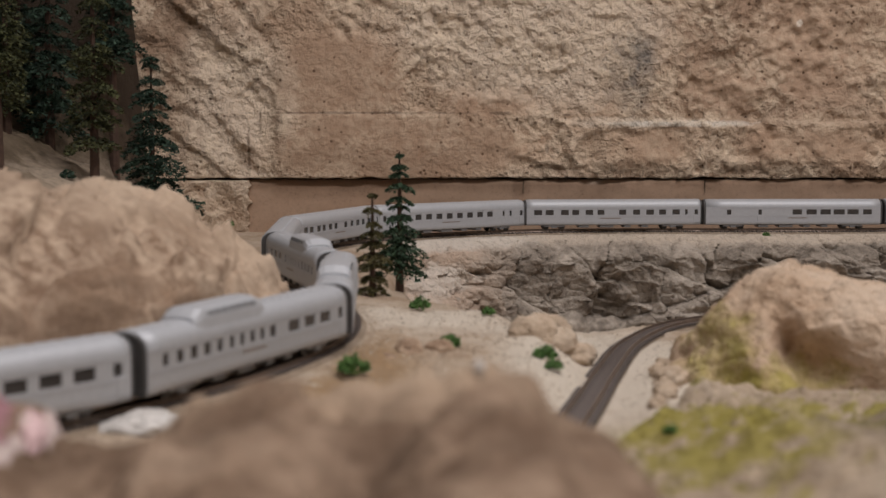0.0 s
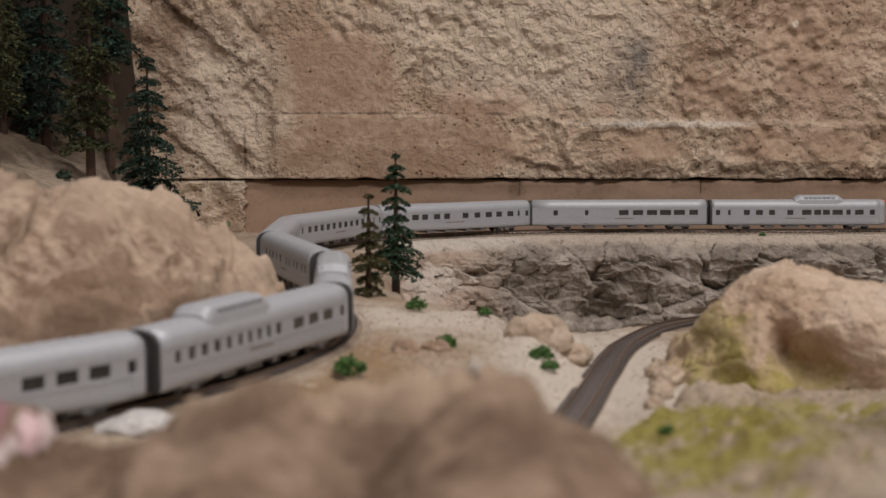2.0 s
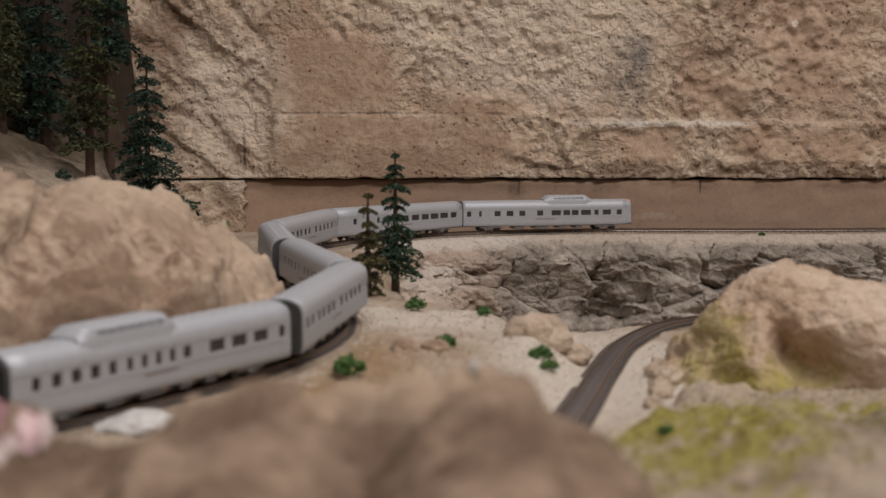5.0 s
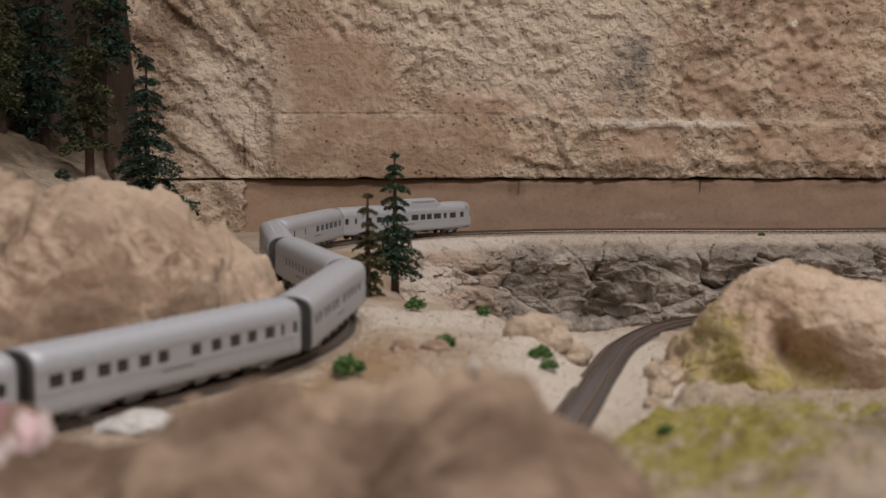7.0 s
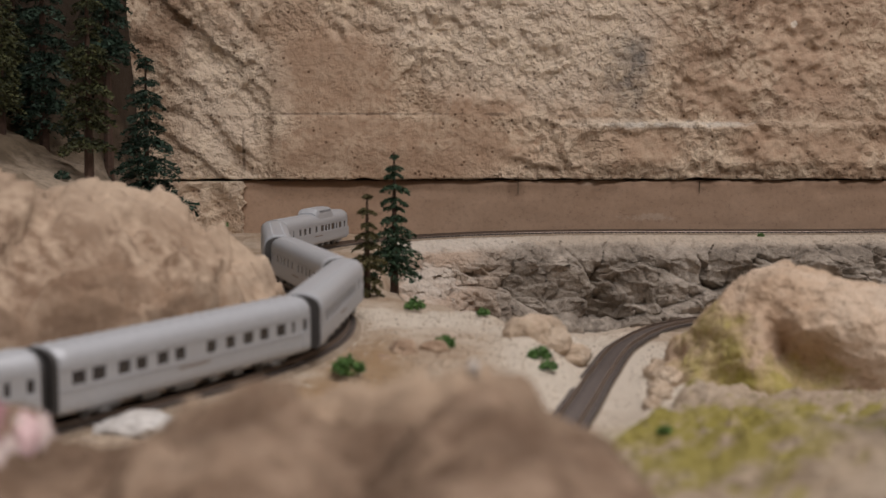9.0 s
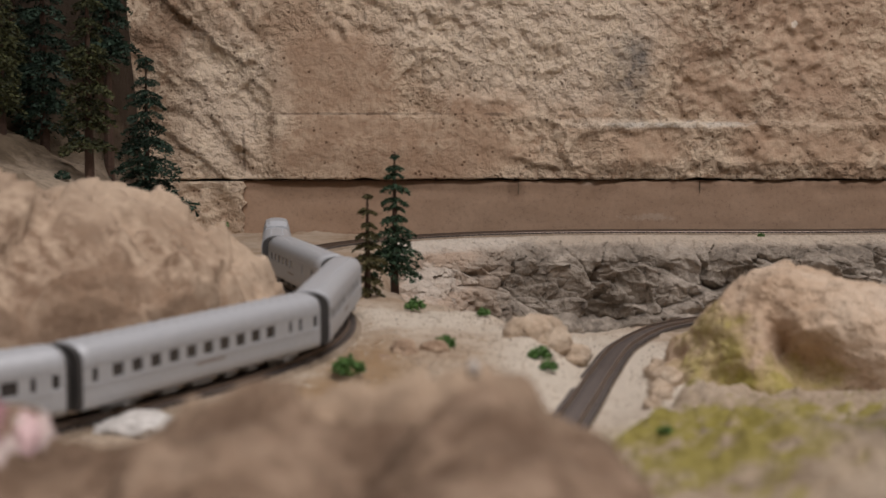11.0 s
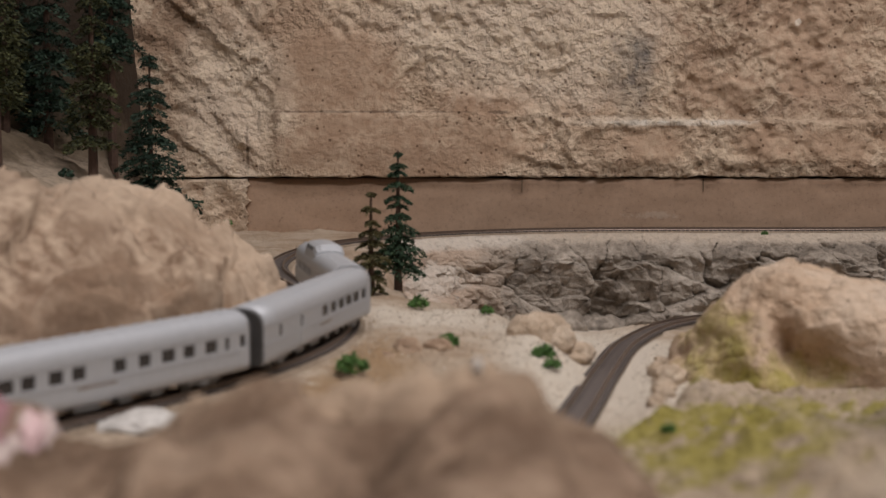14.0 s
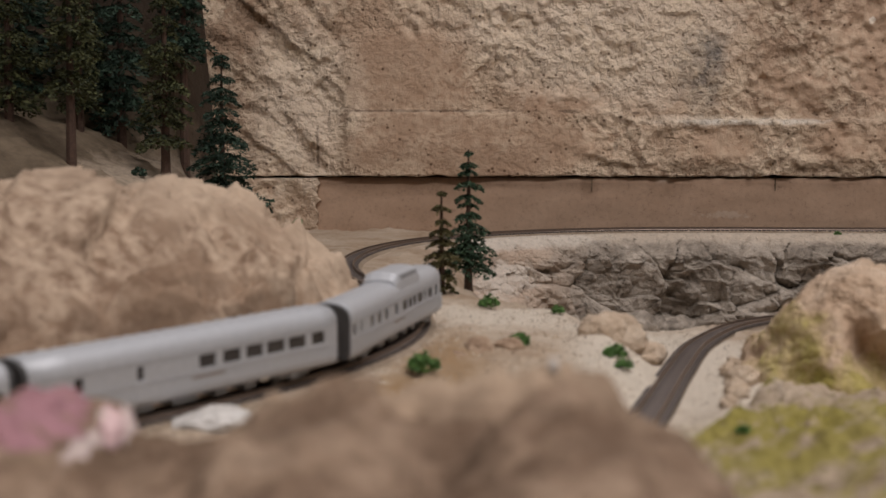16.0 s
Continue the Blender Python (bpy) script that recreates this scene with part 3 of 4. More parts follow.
boulder(-0.030, 0.715, -0.007, 0.009, 0.006, 0.003, 5, "flat reddish-brown rock on sandy ground", M_ROCK)
boulder(0.075, 1.02, -0.035, 0.016, 0.012, 0.012, 6, "grey rock at the foot of the cliff", M_GREY)
boulder(0.105, 1.05, -0.038, 0.014, 0.010, 0.009, 7, "grey rock at the foot of the cliff", M_GREY)

for i, (x, y, r) in enumerate(((0.096, 0.70, 0.006), (0.103, 0.735, 0.008), (0.092, 0.672, 0.005), (0.113, 0.775, 0.007), (0.100, 0.76, 0.005), (0.085, 0.645, 0.0045), (0.120, 0.81, 0.008), (0.108, 0.80, 0.0045), (0.127, 0.86, 0.006))):
    boulder(x, y, ground_z(x, y) + 0.3 * r, r, r * 0.8, r * 0.75, 21 + i, "rough pale plaster rubble beside the lower track", M_PALE)


def gravel():
    """Loose stones over the shelf, the shoulders of the track and the valley."""
    rnd = random.Random(5)
    vs, fs = [], []
    base = [(1, 0, -0.3), (-0.5, 0.87, -0.3), (-0.5, -0.87, -0.3), (0.1, 0.1, 0.8)]
    for i in range(7000):
        if i < 3500:
            s = rnd.uniform(1.02, 1.6)
            x, y, a = upper(s)
            o = 0.0095 + abs(rnd.gauss(0, 0.006))
            x, y = x - math.sin(a) * o, y + math.cos(a) * o
            z, r = max(ground_z(x, y), -0.0055 + grade(s)), rnd.uniform(0.0003, 0.0007)
        elif i < 5200:
            x, y = rnd.uniform(-0.07, 0.06), rnd.uniform(0.58, 0.92)
            z, r = ground_z(x, y), rnd.uniform(0.0003, 0.0012) ** 1.0
            if beside(x, y)[1] > -0.012:
                continue
        else:
            x, y = rnd.uniform(0.02, 0.16), rnd.uniform(0.58, 1.0)
            z, r = ground_z(x, y), rnd.uniform(0.0003, 0.0011)
            if abs(x - lerp(y, LOW_Y, LOW_X)) < 0.012:
                continue
        t = rnd.uniform(0, 6.3)
        m = len(vs)
        for p in base:
            q = [c * r * rnd.uniform(0.7, 1.3) for c in p]
            vs.append((x + q[0] * math.cos(t) - q[1] * math.sin(t), y + q[0] * math.sin(t) + q[1] * math.cos(t), z + q[2] * 0.8))
        fs += [(m, m + 2, m + 1), (m, m + 1, m + 3), (m + 1, m + 2, m + 3), (m + 2, m, m + 3)]
    me = bpy.data.meshes.new("gravel")
    me.from_pydata(vs, [], fs)
    m, nt, b = nodes_of("gravel")
    geo = nt.nodes.new("ShaderNodeNewGeometry")
    nt.links.new(ramp(nt, geo.outputs["Random Per Island"], [(0.0, (0.16, 0.12, 0.09)), (0.4, (0.36, 0.27, 0.19)), (0.75, (0.5, 0.42, 0.33)), (1.0, (0.62, 0.56, 0.48))]), b.inputs["Base Color"])
    b.inputs["Roughness"].default_value = 0.95
    me.materials.append(m)
    tagged(new("gravel", me), "loose tan and grey gravel scatter", "gravel", kind="stuff")


gravel()

_c = front_point((0.0068 + 0.24) / 0.36, (0.345 - 0.10) / 0.34)
boulder(_c[0], _c[1], _c[2] + 0.0012, 0.0011, 0.0009, 0.0017, 11, "white plaster chip on the broken rock", mat_paint("white_plaster", (0.58, 0.56, 0.54), 0.9))

boulder(-0.106, 0.556, ground_z(-0.106, 0.556) + 0.001, 0.0145, 0.009, 0.0055, 12, "rough white plaster lump beside the track", mat_plaster("white_lump", (0.38, 0.36, 0.34), (0.54, 0.52, 0.50), (0.66, 0.64, 0.62), 60, 420))

# ---------- room that closes the place ----------
def room():
    for name, a in (("floor", (-3, 3, -3, 3, -1.12, -1.1)), ("ceiling", (-3, 3, -3, 3, 2.0, 2.05)), ("wall_north", (-3, 3, 3, 3.1, -1.1, 2.0)),
                    ("wall_south", (-3, 3, -3.1, -3, -1.1, 2.0)), ("wall_west", (-3.1, -3, -3, 3, -1.1, 2.0)), ("wall_east", (3, 3.1, -3, 3, -1.1, 2.0))):
        ob = link(name, box(bmesh.new(), *a), M_ROOM)
        tagged(ob, "plain painted room surface around the layout", name.split("_")[0], kind="structure")


room()


# ---------- track ----------
def rail_mesh(line, off, w, h, z0, n):
    bm = bmesh.new()
    rings = []
    for i in range(n + 1):
        p, a = line(i / n)
        nx, ny = -math.sin(a), math.cos(a)
        ring = [bm.verts.new((p[0] + nx * (off + q), p[1] + ny * (off + q), p[2] + z0 + zz)) for q, zz in ((-w, 0), (w, 0), (w * 0.35, h * 0.3), (w * 0.5, h), (-w * 0.5, h), (-w * 0.35, h * 0.3))]
        rings.append(ring)
    for r0, r1 in zip(rings, rings[1:]):
        for k in range(6):
            bm.faces.new((r0[k], r0[(k + 1) % 6], r1[(k + 1) % 6], r1[k]))
    return bm


def upper_line(u):
    s = -0.25 + 3.05 * u
    x, y, a = upper(s)
    return (x, y, grade(s)), a


def lower_line(u):
    p, q = lower(u), lower(min(1, u + 0.004)) - lower(max(0, u - 0.004))
    return p, math.atan2(q.y, q.x)


def track(name, line, length, label, n, width=0.0135):
    root = tagged(new(name), label, "railway track")
    for off in (-0.0047, 0.0047):
        part("rail", rail_mesh(line, off, 0.0007, 0.0018, -0.0018, n), M_RAIL, root)
    def bed_point(u, v):
        p, a = line(u)
        q = (v - 0.5) * 2
        off = q * width
        z = -0.0027 - 0.0035 * max(0, abs(q) - 0.62) / 0.38 + 0.0003 * fbm(p[0] + off, p[1], v, 300, 2)
        return (p[0] - math.sin(a) * off, p[1] + math.cos(a) * off, p[2] + z)
    sheet("ballast_bed", n * 2, 10, bed_point, M_BED, root, "grey-brown gravel ballast")
    count = int(length / 0.0042)
    tie = bpy.data.meshes.new("tie")
    bm = box(bmesh.new(), -0.0011, 0.0011, -0.0083, 0.0083, -0.0032, -0.0017)
    bm.to_mesh(tie)
    bm.free()
    tie.materials.append(M_TIE)
    return root, tie, count


upper_track, tie_mesh, upper_ties = track("railway_track", upper_line, 3.05, "model railway track curving along the rock shelf", 520)
lower_track, _, lower_ties = track("railway_track", lower_line, 1.15, "brown model railway track descending the valley", 160, 0.0102)


def all_ties(root, line, count, lo, hi):
    bm = bmesh.new()
    for i in range(count):
        u = (i + 0.5) / count
        p, a = line(u)
        if lo <= u < hi:
            ob = new("tie", tie_mesh)
            ob.parent = root
            ob.matrix_basis = pose(*p, 0, 0, math.degrees(a) + random.uniform(-1.5, 1.5))
        else:
            m = Matrix.Translation(p) @ Matrix.Rotation(a, 4, "Z")
            k = len(bm.verts)
            box(bm, -0.0011, 0.0011, -0.0083, 0.0083, -0.0032, -0.0017)
            bm.verts.ensure_lookup_table()
            for v in bm.verts[k:]:
                v.co = m @ v.co
    if len(bm.verts):
        tagged(part("tie_strip", bm, M_TIE, root), kind="stuff")
    else:
        bm.free()


# ---------- passenger cars ----------
CAR_L, PITCH = 0.161, 0.166
HALF = [(8.3, 4.2), (9.3, 5.2), (9.6, 7.0), (9.6, 13.6), (9.6, 18.3), (9.6, 20.6), (9.4, 22.4), (8.7, 24.2), (7.2, 25.8), (4.8, 26.9), (2.2, 27.4), (0.0, 27.5)]
HALF = [(a * MM, b * MM) for a, b in HALF]
WIN = 3          # the profile's strip that holds the windows


def car_body(windows, x0, x1):
    """The shell: a profile swept from x0 to x1, with real openings for windows (pairs of places along it)."""
    bm = bmesh.new()
    prof = [(-a, b) for a, b in HALF] + [(a, b) for a, b in reversed(HALF[:-1])]
    stops = sorted({x0, x1, *[e for w in windows for e in w[:2]]})
    rings = [[bm.verts.new((x, a, b)) for a, b in prof] for x in stops]
    n = len(prof)
    sides = {WIN: -1, n - 2 - WIN: 1}
    for i in range(len(stops) - 1):
        mid = (stops[i] + stops[i + 1]) / 2
        hole = any(w[0] < mid < w[1] for w in windows)
        for k in range(n - 1):
            q = (rings[i][k], rings[i + 1][k], rings[i + 1][k + 1], rings[i][k + 1])
            if hole and k in sides:
                deep = [bm.verts.new((v.co.x, v.co.y - sides[k] * 0.0007, v.co.z)) for v in q]
                for j in range(4):
                    bm.faces.new((q[j], q[(j + 1) % 4], deep[(j + 1) % 4], deep[j]))
            else:
                bm.faces.new(q)
        bm.faces.new((rings[i][0], rings[i][n - 1], rings[i + 1][n - 1], rings[i + 1][0]))
    for r in (rings[0], rings[-1]):
        bm.faces.new(r)
    bmesh.ops.recalc_face_normals(bm, faces=bm.faces)
    for f in bm.faces:
        f.smooth = abs(f.normal.x) < 0.3 and f.normal.z > 0.05
    return bm


def truck(parent, x):
    bm = bmesh.new()
    for y in (-0.0073, 0.0073):
        box(bm, x - 0.0095, x + 0.0095, y - 0.0007, y + 0.0007, 0.0026, 0.0046, 0.0004)
        box(bm, x - 0.0025, x + 0.0025, y - 0.0011, y + 0.0011, 0.0016, 0.0052, 0.0003)
    box(bm, x - 0.003, x + 0.003, -0.007, 0.007, 0.003, 0.0055)
    tr = part("truck", bm, M_BOX, parent, "silver-grey sprung bogie frame")
    for dx in (-0.0075, 0.0075):
        for y in (-0.0047, 0.0047):
            b = bmesh.new()
            bmesh.ops.create_cone(b, cap_ends=True, segments=16, radius1=0.0029, radius2=0.0029, depth=0.0016,
                                  matrix=Matrix.Translation((x + dx, y, 0.0029)) @ Matrix.Rotation(math.pi / 2, 4, "X"))
            part("wheel", b, M_UNDER, tr)


def rib_mesh():
    bm = bmesh.new()
    for y0, y1 in ((-0.0042, -0.0030), (0.0030, 0.0042)):
        box(bm, -0.0009, 0.0009, y0, y1, 0.0262, 0.02735, 0.0002)
    me = bpy.data.meshes.new("roof_vent")
    bm.to_mesh(me)
    bm.free()
    me.materials.append(M_SILVER)
    return me


RIB = rib_mesh()


def round_tail(root):
    """The rounded rear of the observation car, with its lamp."""
    bm = bmesh.new()
    prof = [(-a, b) for a, b in HALF] + [(a, b) for a, b in reversed(HALF[:-1])]
    rings = []
    for i in range(6):
        q = math.pi / 2 * i / 5
        k = 0.62 + 0.38 * math.cos(q)
        rings.append([bm.verts.new((-CAR_L / 2 + 0.0055 - 0.0055 * math.sin(q), a * k, b if b < 0.021 else 0.021 + (b - 0.021) * (0.7 + 0.3 * math.cos(q)))) for a, b in prof])
    for r0, r1 in zip(rings, rings[1:]):
        for k in range(len(prof) - 1):
            bm.faces.new((r0[k], r1[k], r1[k + 1], r0[k + 1]))
    bm.faces.new(rings[-1])
    bmesh.ops.recalc_face_normals(bm, faces=bm.faces)
    for f in bm.faces:
        f.smooth = True
    tail = part("rounded_tail", bm, M_SILVER, root)
    for y0, y1 in ((-0.0052, -0.0012), (0.0012, 0.0052)):
        part("rear_window", box(bmesh.new(), -CAR_L / 2 - 0.0003, -CAR_L / 2 + 0.0003, y0, y1, 0.0138, 0.0182, 0.0001), M_PANE, tail)
    b = bmesh.new()
    bmesh.ops.create_uvsphere(b, u_segments=10, v_segments=8, radius=0.0010, matrix=Matrix.Translation((-CAR_L / 2 - 0.0005, 0, 0.0255)))
    part("tail_lamp", b, M_TAIL, tail, "small glowing red tail lamp")


def passenger_car(windows, label, dome=None, tail=False, doors=(0.975,), letters=((0.42, 0.54),), boxes=((0.3, 0.36), (0.42, 0.5), (0.56, 0.6), (0.66, 0.7))):
    """A streamlined car, its front towards +x; windows, doors and boxes as fractions of its length from the front."""
    root = tagged(new("passenger_car"), label, "train car", "cars of the train")
    f = lambda q: CAR_L / 2 - q * CAR_L
    wins = [(f(b), f(a)) for a, b in windows]
    body = part("body", car_body(wins, -CAR_L / 2 + (0.005 if tail else 0), CAR_L / 2), M_SILVER, root)
    for a, b in wins:
        for sy in (-1, 1):
            y = sy * (0.0096 - 0.00065)
            bm = bmesh.new()
            box(bm, a, b, y - 0.0002, y + 0.0002, 0.0136, 0.0183)
            part("window", bm, M_PANE, body)
    for x in (-CAR_L / 2, CAR_L / 2):
        sgn = 1 if x > 0 else -1
        if tail and sgn < 0:
            continue
        bm = bmesh.new()
        ring = [(-a * 0.955, b * 0.965 + 0.0003) for a, b in HALF] + [(a * 0.955, b * 0.965 + 0.0003) for a, b in reversed(HALF[:-1])]
        ends = [[bm.verts.new((x + sgn * e, a, b)) for a, b in ring] for e in (-0.0005, 0.0018)]
        bm.faces.new(ends[1])
        for k in range(len(ring)):
            j = (k + 1) % len(ring)
            bm.faces.new((ends[0][k], ends[0][j], ends[1][j], ends[1][k]))
        bmesh.ops.recalc_face_normals(bm, faces=bm.faces)
        part("diaphragm", bm, M_DARK, root, "dark grey end diaphragm")
    for x in (-0.055, 0.055):
        truck(root, x)
    bm = box(bmesh.new(), -0.075, 0.075, -0.006, 0.006, 0.0042, 0.0056)
    part("underframe", bm, M_UNDER, root)
    for a, b in boxes:
        part("equipment_box", box(bmesh.new(), f(b), f(a), -0.0078, 0.0078, 0.0018, 0.0042, 0.0004), M_BOX, root)
    if tail:
        round_tail(root)
    for i in range(24):
        q = (i + 0.5) / 24
        if not dome or not dome[0] - 0.02 < q < dome[1] + 0.02:
            ob = new("roof_vent", RIB)
            ob.parent = root
            ob.matrix_basis = pose(f(q), 0, 0)
    for a, b in letters:
        for sy in (-1, 1):
            y0, y1 = sorted((sy * 0.0095, sy * 0.00972))
            part("lettering", box(bmesh.new(), f(b), f(a), y0, y1, 0.0102, 0.0109), M_LETTER, body)
    for z in (0.0121, 0.0196):
        for sy in (-1, 1):
            y0, y1 = sorted((sy * 0.0095, sy * 0.00978))
            part("belt_rail", box(bmesh.new(), -CAR_L / 2 + 0.006, CAR_L / 2 - 0.0004, y0, y1, z, z + 0.00035), M_SILVER, body)
    for q in doors:
        for sy in (-1, 1):
            y0, y1 = sorted((sy * 0.0095, sy * 0.00985))
            part("door", box(bmesh.new(), f(q + 0.016), f(q - 0.016), y0, y1, 0.0062, 0.0134, 0.00012), M_SILVER, body)
    if dome:
        a, b = f(dome[1]), f(dome[0])
        bm = bmesh.new()
        sec = [(-9.0, 23.4), (-8.5, 27.3), (-7.4, 30.2), (-4.8, 31.4), (0, 31.8), (4.8, 31.4), (7.4, 30.2), (8.5, 27.3), (9.0, 23.4)]
        rings = []
        for x, k in ((a, 0.5), (a + 0.005, 1), (b - 0.005, 1), (b, 0.5)):
            rings.append([bm.verts.new((x, p * MM * (0.9 if k < 1 else 1), (25 + (q - 25) * k) * MM)) for p, q in sec])
        for r0, r1 in zip(rings, rings[1:]):
            for k in range(len(sec) - 1):
                bm.faces.new((r0[k], r1[k], r1[k + 1], r0[k + 1]))
        for r in (rings[0], rings[-1]):
            bm.faces.new(r)
        bmesh.ops.recalc_face_normals(bm, faces=bm.faces)
        dm = part("dome", bm, M_SILVER, root, "raised silver observation dome")
        n = 7
        for x, sgn in ((a, -1), (b, 1)):
            for sy in (-1, 1):
                w = bmesh.new()
                y0, y1 = sorted((sy * 0.0006, sy * 0.0052))
                vs = [w.verts.new(((x - sgn * 0.0052 * t) + sgn * 0.00015, yy, (0.0275 + 0.0037 * t) + 0.00015)) for t, yy in ((0.15, y0), (0.15, y1), (0.85, y1 * 0.9), (0.85, y0))]
                w.faces.new(vs)
                part("dome_windshield", w, M_PANE, dm)
        for i in range(n):
            x0 = a + 0.008 + (b - a - 0.016) * i / n
            x1 = x0 + (b - a - 0.016) / n - 0.0009
            for sy in (-1, 1):
                w = bmesh.new()
                vs = [w.verts.new((x, sy * (yy + 0.00015), zz)) for x, yy, zz in ((x0, 0.0082, 0.0281), (x1, 0.0082, 0.0281), (x1, 0.00757, 0.0298), (x0, 0.00757, 0.0298))]
                w.faces.new(vs)
                bmesh.ops.solidify(w, geom=list(w.faces), thickness=0.00025)
                part("dome_window", w, M_GLASS, dm)
    return root


SLEEPER = [(.042, .088), (.108, .154), (.196, .24), (.26, .30), (.337, .38), (.405, .445), (.53, .57), (.61, .65), (.686, .73), (.76, .80), (.837, .88), (.91, .925), (.965, .985)]
SIX = [(.03, .05), (.10, .14), (.17, .21), (.24, .28), (.31, .35), (.38, .42), (.45, .49), (.52, .56), (.59, .63), (.66, .70), (.73, .77), (.84, .855), (.89, .905), (.965, .985)]
COACH = [(.06, .085), (.12, .15), (.18, .21), (.24, .27), (.30, .325), (.36, .38), (.41, .43), (.46, .48), (.51, .53), (.56, .59), (.66, .72), (.75, .81), (.84, .90), (.95, .975)]
DINER = [(.12, .145), (.30, .32), (.495, .55), (.575, .635), (.655, .715), (.73, .795), (.81, .875), (.90, .95)]
TAIL = [(.02, .045), (.09, .105), (.18, .215), (.25, .29), (.325, .36), (.43, .465), (.515, .57), (.585, .625), (.635, .675), (.69, .75), (.77, .795), (.82, .87), (.905, .935)]

CARS = []
for wins, dome, label in ((COACH, None, "silver streamlined coach with dark windows on the curved track"),
                          (COACH, (0.22, 0.55), "silver dome coach with raised roof on the curved track"),
                          (COACH, (0.22, 0.55), "silver dome coach with raised roof on the curved track"),
                          (COACH, (0.22, 0.55), "silver dome coach with raised roof on the curved track"),
                          (SLEEPER, None, "silver streamlined sleeping car with two window groups"),
                          (SLEEPER, None, "silver streamlined sleeping car with two window groups"),
                          (SIX, None, "silver streamlined sleeping car with a long window row"),
                          (SLEEPER, None, "silver streamlined sleeping car with two window groups"),
                          (DINER, None, "silver dining car with six wide windows")):
    CARS.append(passenger_car(wins, label, dome, doors=(0.31,) if wins is DINER else (0.975,), letters=((0.47, 0.58),) if wins is DINER else ((0.42, 0.54),)))
CARS.append(passenger_car(TAIL, "silver dome observation car with a red tail lamp", (0.475, 0.755), True))


# ---------- trees ----------
def leaf_mat(name, a, b):
    m, nt, bs = nodes_of(name)
    geo = nt.nodes.new("ShaderNodeNewGeometry")
    nt.links.new(ramp(nt, geo.outputs["Random Per Island"], [(0.0, a), (1.0, b)]), bs.inputs["Base Color"])
    bs.inputs["Roughness"].default_value = 0.8
    return m


M_FIR = leaf_mat("fir_needles", (0.007, 0.020, 0.013), (0.030, 0.064, 0.038))
M_OLIVE = leaf_mat("olive_needles", (0.010, 0.016, 0.006), (0.075, 0.080, 0.024))
# front pair: own green and brown, lightened to put brighter light into the colour
M_LIT_GREEN_FIR = leaf_mat("lit_green_fir_needles", (0.011, 0.030, 0.016), (0.050, 0.095, 0.046))
M_LIT_BROWN_FIR = leaf_mat("lit_brown_fir_needles", (0.028, 0.028, 0.010), (0.125, 0.105, 0.034))
M_MOSS = leaf_mat("moss_fibre", (0.14, 0.13, 0.03), (0.40, 0.36, 0.10))
M_BUSH = leaf_mat("bush_foam", (0.04, 0.10, 0.02), (0.12, 0.24, 0.06))


def fir(x, y, z, h, r, needles, label, seed, bare=0.12):
    rnd = random.Random(seed)
    root = tagged(new("fir_tree"), label, "tree", "model trees")
    root.matrix_basis = pose(x, y, z)
    bm = bmesh.new()
    bmesh.ops.create_cone(bm, cap_ends=True, segments=8, radius1=0.0018 + h * 0.012, radius2=0.0005, depth=h * 0.97, matrix=Matrix.Translation((0, 0, h * 0.465)))
    part("trunk", bm, M_BARK, root)
    vs, fs = [], []
    tiers = int(8 + h * 40)
    for i in range(tiers):
        q = max(0.0, (i + rnd.uniform(-0.3, 0.3)) / tiers)
        zc = h * (bare + (1 - bare) * q)
        rr = r * ((1 - q) ** 0.72) * rnd.uniform(0.62, 1.18) + h * 0.010
        turn = rnd.uniform(0, math.tau)
        arms = 9
        for k in range(arms):
            if rnd.random() < 0.10:
                continue
            a = turn + (k + rnd.uniform(-0.35, 0.35)) / arms * math.tau
            ln = rr * rnd.uniform(0.72, 1.15)
            lift = rnd.uniform(-0.012, 0.012) * h
            out = Vector((math.cos(a), math.sin(a), 0))
            side = Vector((-out.y, out.x, 0))
            for j in range(64):
                t = ((j + rnd.random()) / 64) ** 0.75
                spread = (0.08 + 0.30 * (1 - abs(2 * t - 1)) ** 0.7) * ln
                c = out * (ln * t) + side * rnd.uniform(-spread, spread) + Vector((0, 0, zc + lift - 0.42 * ln * t * t - abs(rnd.gauss(0, 0.11)) * ln))
                w = rr * rnd.uniform(0.04, 0.08) + 0.0006
                e1 = (out * rnd.uniform(0.4, 1) + Vector((rnd.uniform(-0.7, 0.7), rnd.uniform(-0.7, 0.7), rnd.uniform(-0.7, 0.2)))).normalized() * w
                e2 = Vector((rnd.uniform(-1, 1), rnd.uniform(-1, 1), rnd.uniform(-0.9, 0.4))).normalized() * w * 0.8
                m = len(vs)
                vs += [tuple(c - e1), tuple(c + e1 * 0.5 + e2), tuple(c + e1 * 1.2 - e2 * 0.6)]
                fs.append((m, m + 1, m + 2))
    me = bpy.data.meshes.new("crown")
    me.from_pydata(vs, [], fs)
    me.materials.append(needles)
    ob = new("crown", me)
    ob.parent = root
    return root


def on_hill(x, y):
    return hill_point((x + 0.95) / 0.83, (y - 0.95) / 0.66)[2] - 0.004


fir(-0.0315, 1.05, -0.0195, 0.1045, 0.0165, M_LIT_GREEN_FIR, "slender dark green model fir tree", 1, 0.24)
fir(-0.0465, 0.99, -0.020, 0.079, 0.0165, M_LIT_BROWN_FIR, "small olive-brown model fir tree", 2, 0.06)
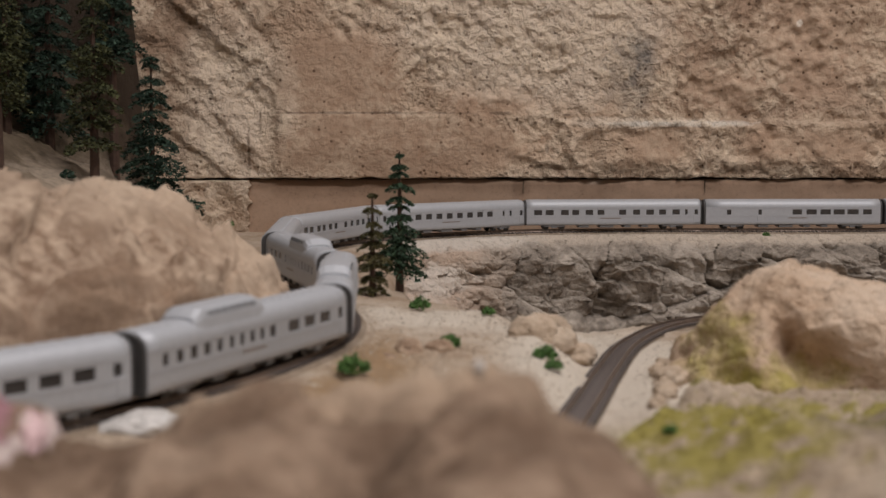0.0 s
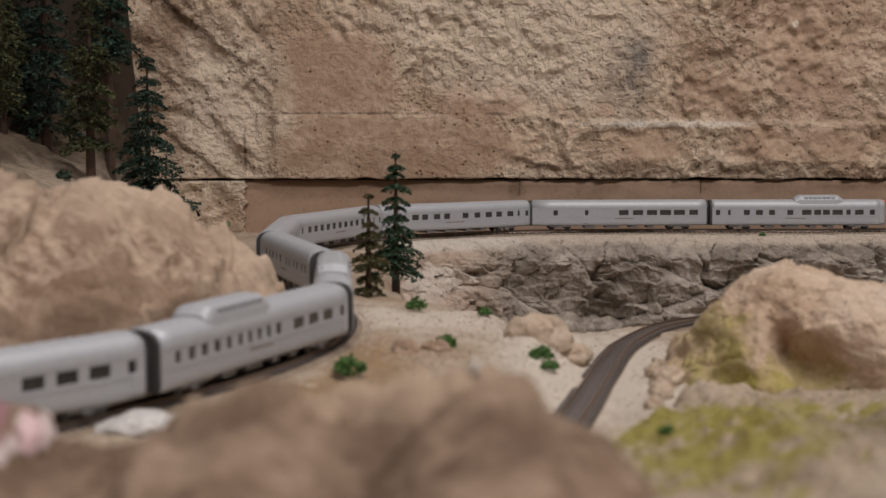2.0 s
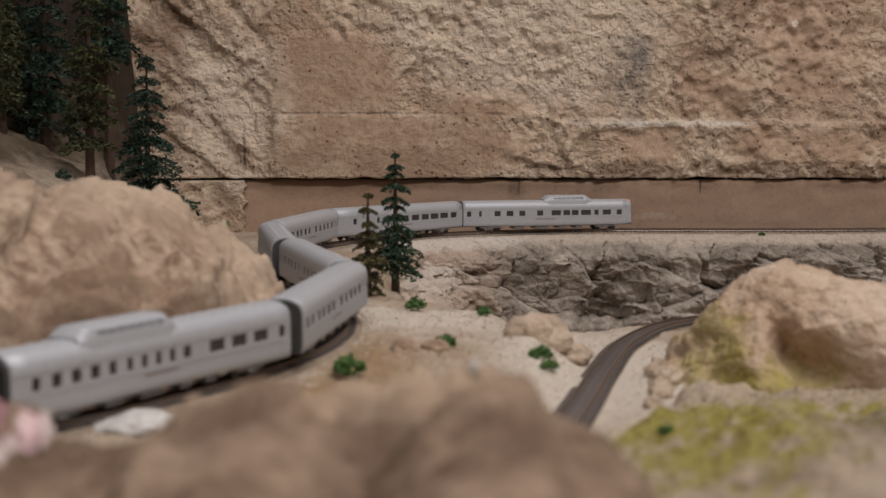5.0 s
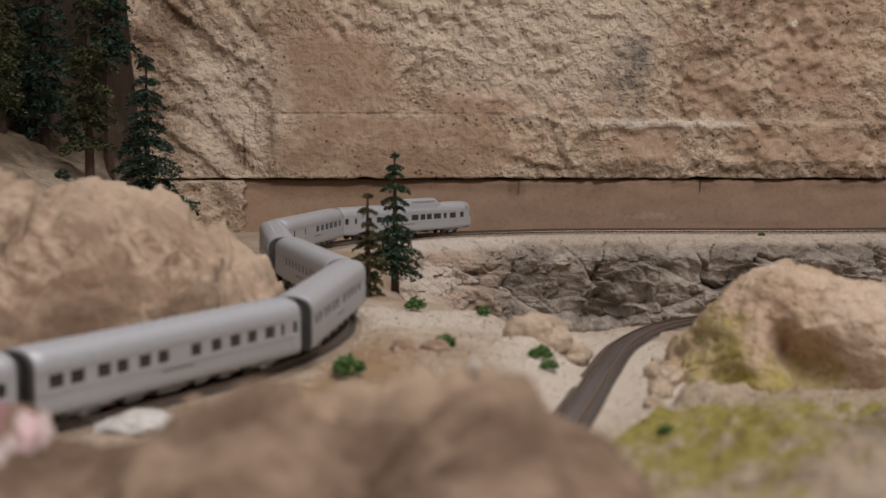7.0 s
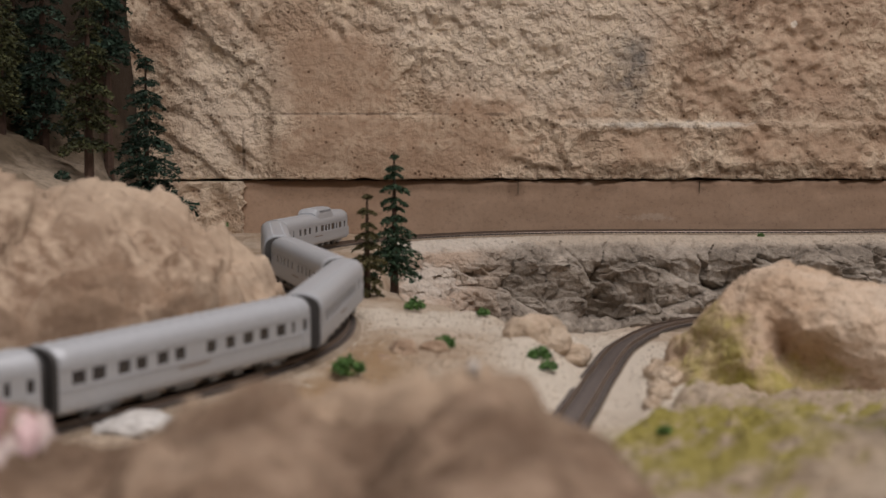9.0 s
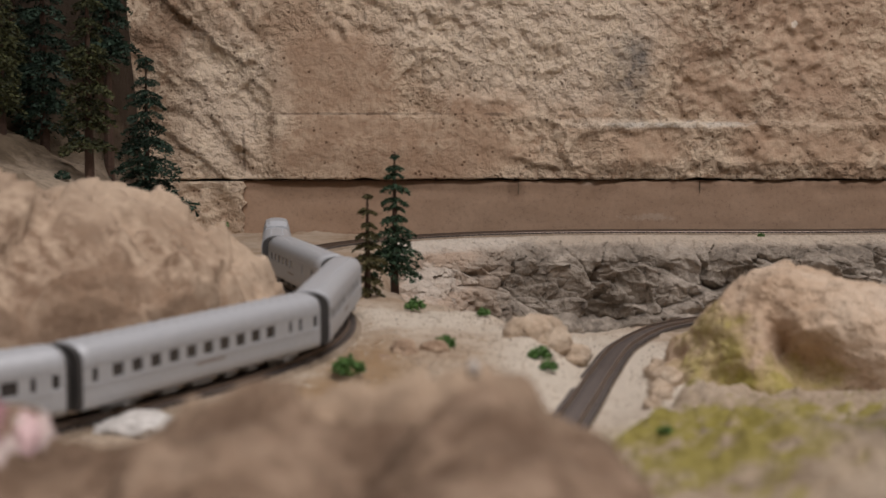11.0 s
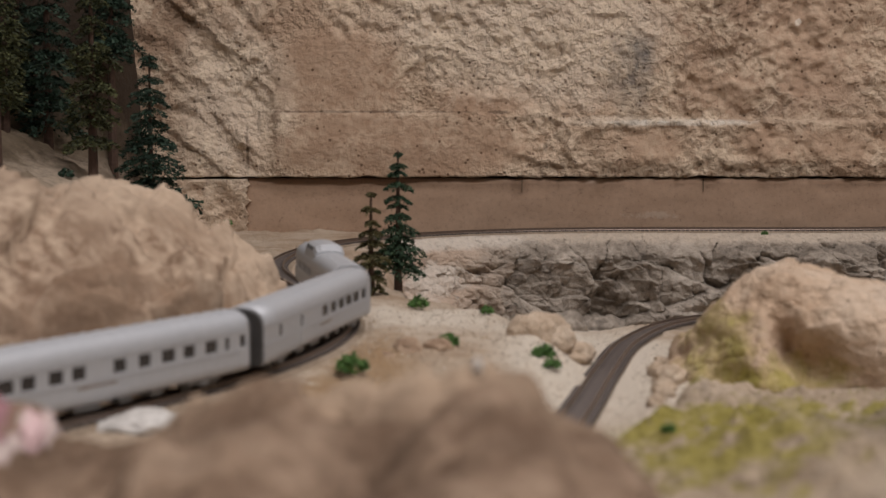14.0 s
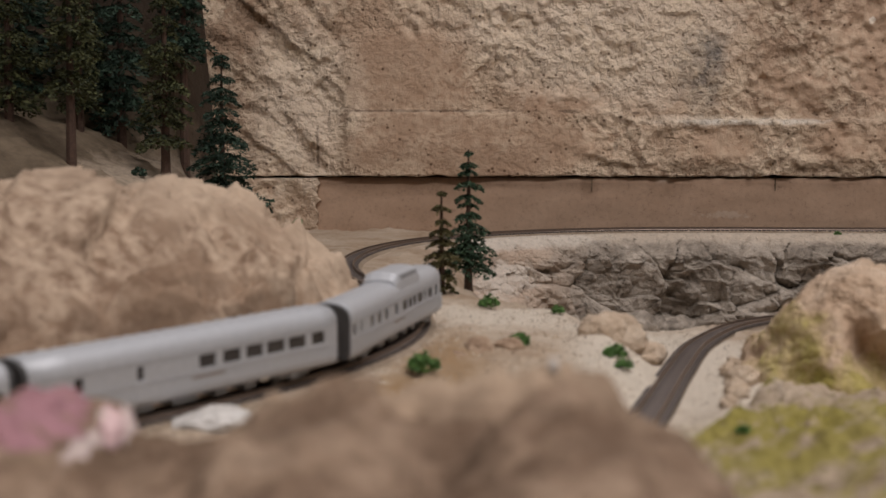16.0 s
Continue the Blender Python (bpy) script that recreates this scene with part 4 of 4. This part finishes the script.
for x, y, h, r, needles, bare, label in ((-0.2425, 1.32, 0.167, 0.036, M_FIR, 0.24, "dark blue-green model fir tree on the slope"),
                                         (-0.281, 1.28, 0.215, 0.028, M_OLIVE, 0.20, "olive model fir tree with a thick bare trunk"),
                                         (-0.336, 1.36, 0.23, 0.031, M_FIR, 0.12, "tall dark blue-green model fir tree on the slope"),
                                         (-0.364, 1.33, 0.21, 0.026, M_OLIVE, 0.13, "olive model fir tree on the slope"),
                                         (-0.338, 1.21, 0.22, 0.026, M_OLIVE, 0.30, "olive model fir tree with a long bare trunk"),
                                         (-0.398, 1.25, 0.20, 0.030, M_OLIVE, 0.08, "dark olive model fir tree on the slope"),
                                         (-0.290, 1.40, 0.24, 0.026, M_FIR, 0.45, "tall dark model fir tree beside the cliff"),
                                         (-0.372, 1.40, 0.22, 0.030, M_FIR, 0.12, "tall dark blue-green model fir tree on the slope"),
                                         (-0.425, 1.38, 0.20, 0.030, M_FIR, 0.12, "tall dark blue-green model fir tree on the slope")):
    fir(x, y, on_hill(x, y), h, r, needles, label, int(-1000 * x), bare)


def bush(x, y, z, r, seed, leaves=None):
    rnd = random.Random(seed)
    vs, fs = [], []
    for i in range(260):
        d = Vector((rnd.gauss(0, 1), rnd.gauss(0, 1), abs(rnd.gauss(0, 0.8)))).normalized() * r * rnd.uniform(0.5, 1.0)
        w = r * 0.16
        e1 = Vector((rnd.uniform(-1, 1), rnd.uniform(-1, 1), rnd.uniform(-1, 1))).normalized() * w
        e2 = Vector((rnd.uniform(-1, 1), rnd.uniform(-1, 1), rnd.uniform(-1, 1))).normalized() * w
        m = len(vs)
        vs += [tuple(d - e1), tuple(d + e2), tuple(d + e1), tuple(d - e2)]
        fs.append((m, m + 1, m + 2, m + 3))
    me = bpy.data.meshes.new("bush")
    me.from_pydata(vs, [], fs)
    me.materials.append(leaves or M_BUSH)
    ob = tagged(new("bush", me), "small dark green foam bush on the slope" if leaves else "small bright green foam bush on sandy ground", "bush", "foam bushes")
    ob.matrix_basis = pose(x, y, z)
    return ob


for i, (x, y, r) in enumerate(((-0.0395, 0.665, 0.0075), (0.001, 0.75, 0.0055), (-0.0155, 0.905, 0.0065), (0.0225, 0.88, 0.004), (0.045, 0.735, 0.006), (0.0475, 0.715, 0.0045))):
    bush(x, y, ground_z(x, y) + r * 0.2, r, 20 + i)

def tufts():
    """Moss and grass fibres over the bank and the foot of the right rock."""
    rnd = random.Random(8)
    vs, fs = [], []
    for i in range(5200):
        u, v = rnd.random() * 0.6, rnd.uniform(0.15, 0.98)
        p = bank_point(u, v)
        if fbm(p[0], p[1], 4, 32, 3) < 0.22 or p[2] < -0.034:
            continue
        for k in range(3):
            a, h = rnd.uniform(0, 6.3), rnd.uniform(0.0006, 0.0016)
            dx, dy = math.cos(a) * 0.0006, math.sin(a) * 0.0006
            m = len(vs)
            vs += [(p[0] - dy * 0.5, p[1] + dx * 0.5, p[2] - 0.0004), (p[0] + dy * 0.5, p[1] - dx * 0.5, p[2] - 0.0004), (p[0] + dx * 1.6, p[1] + dy * 1.6, p[2] + h)]
            fs.append((m, m + 1, m + 2))
    me = bpy.data.meshes.new("moss")
    me.from_pydata(vs, [], fs)
    me.materials.append(M_MOSS)
    tagged(new("moss", me), "yellow-green moss scatter on the bank", "moss", kind="stuff")


tufts()
bush(0.285, 1.435, -0.003, 0.0035, 40)
bush(-0.298, 1.26, hill_point((-0.298 + 0.95) / 0.83, (1.26 - 0.95) / 0.66)[2], 0.007, 41, M_FIR)
bush(-0.195, 1.43, 0.006, 0.005, 42)
_c = bank_point((0.070 - 0.035) / 0.32, (0.50 - 0.24) / 0.54)
bush(_c[0], _c[1], _c[2], 0.0028, 43)
all_ties(upper_track, upper_line, upper_ties, 0.33, 0.66)
all_ties(lower_track, lower_line, lower_ties, 0.0, 1.01)


# ---------- what moves ----------
def place_on_track(s):
    """Pose of a car whose middle is s metres along the track, resting on its two bogies."""
    ax, ay, _ = upper(s + 0.055)
    bx, by, _ = upper(s - 0.055)
    az, bz = grade(s + 0.055), grade(s - 0.055)
    return pose((ax + bx) / 2, (ay + by) / 2, (az + bz) / 2, 0, math.degrees(math.atan2(bz - az, 0.11)), math.degrees(math.atan2(ay - by, ax - bx)))


def run(t):
    """How far the joint between the last two cars has gone by t seconds."""
    return 0.06204 + 0.07847 * t - 0.0000399 * t * t


def motions():
    for i, car in enumerate(CARS):
        off = (8.5 - i) * PITCH
        walk(car, [(t / 4, place_on_track(run(t / 4) + off)) for t in range(65)])


motions()
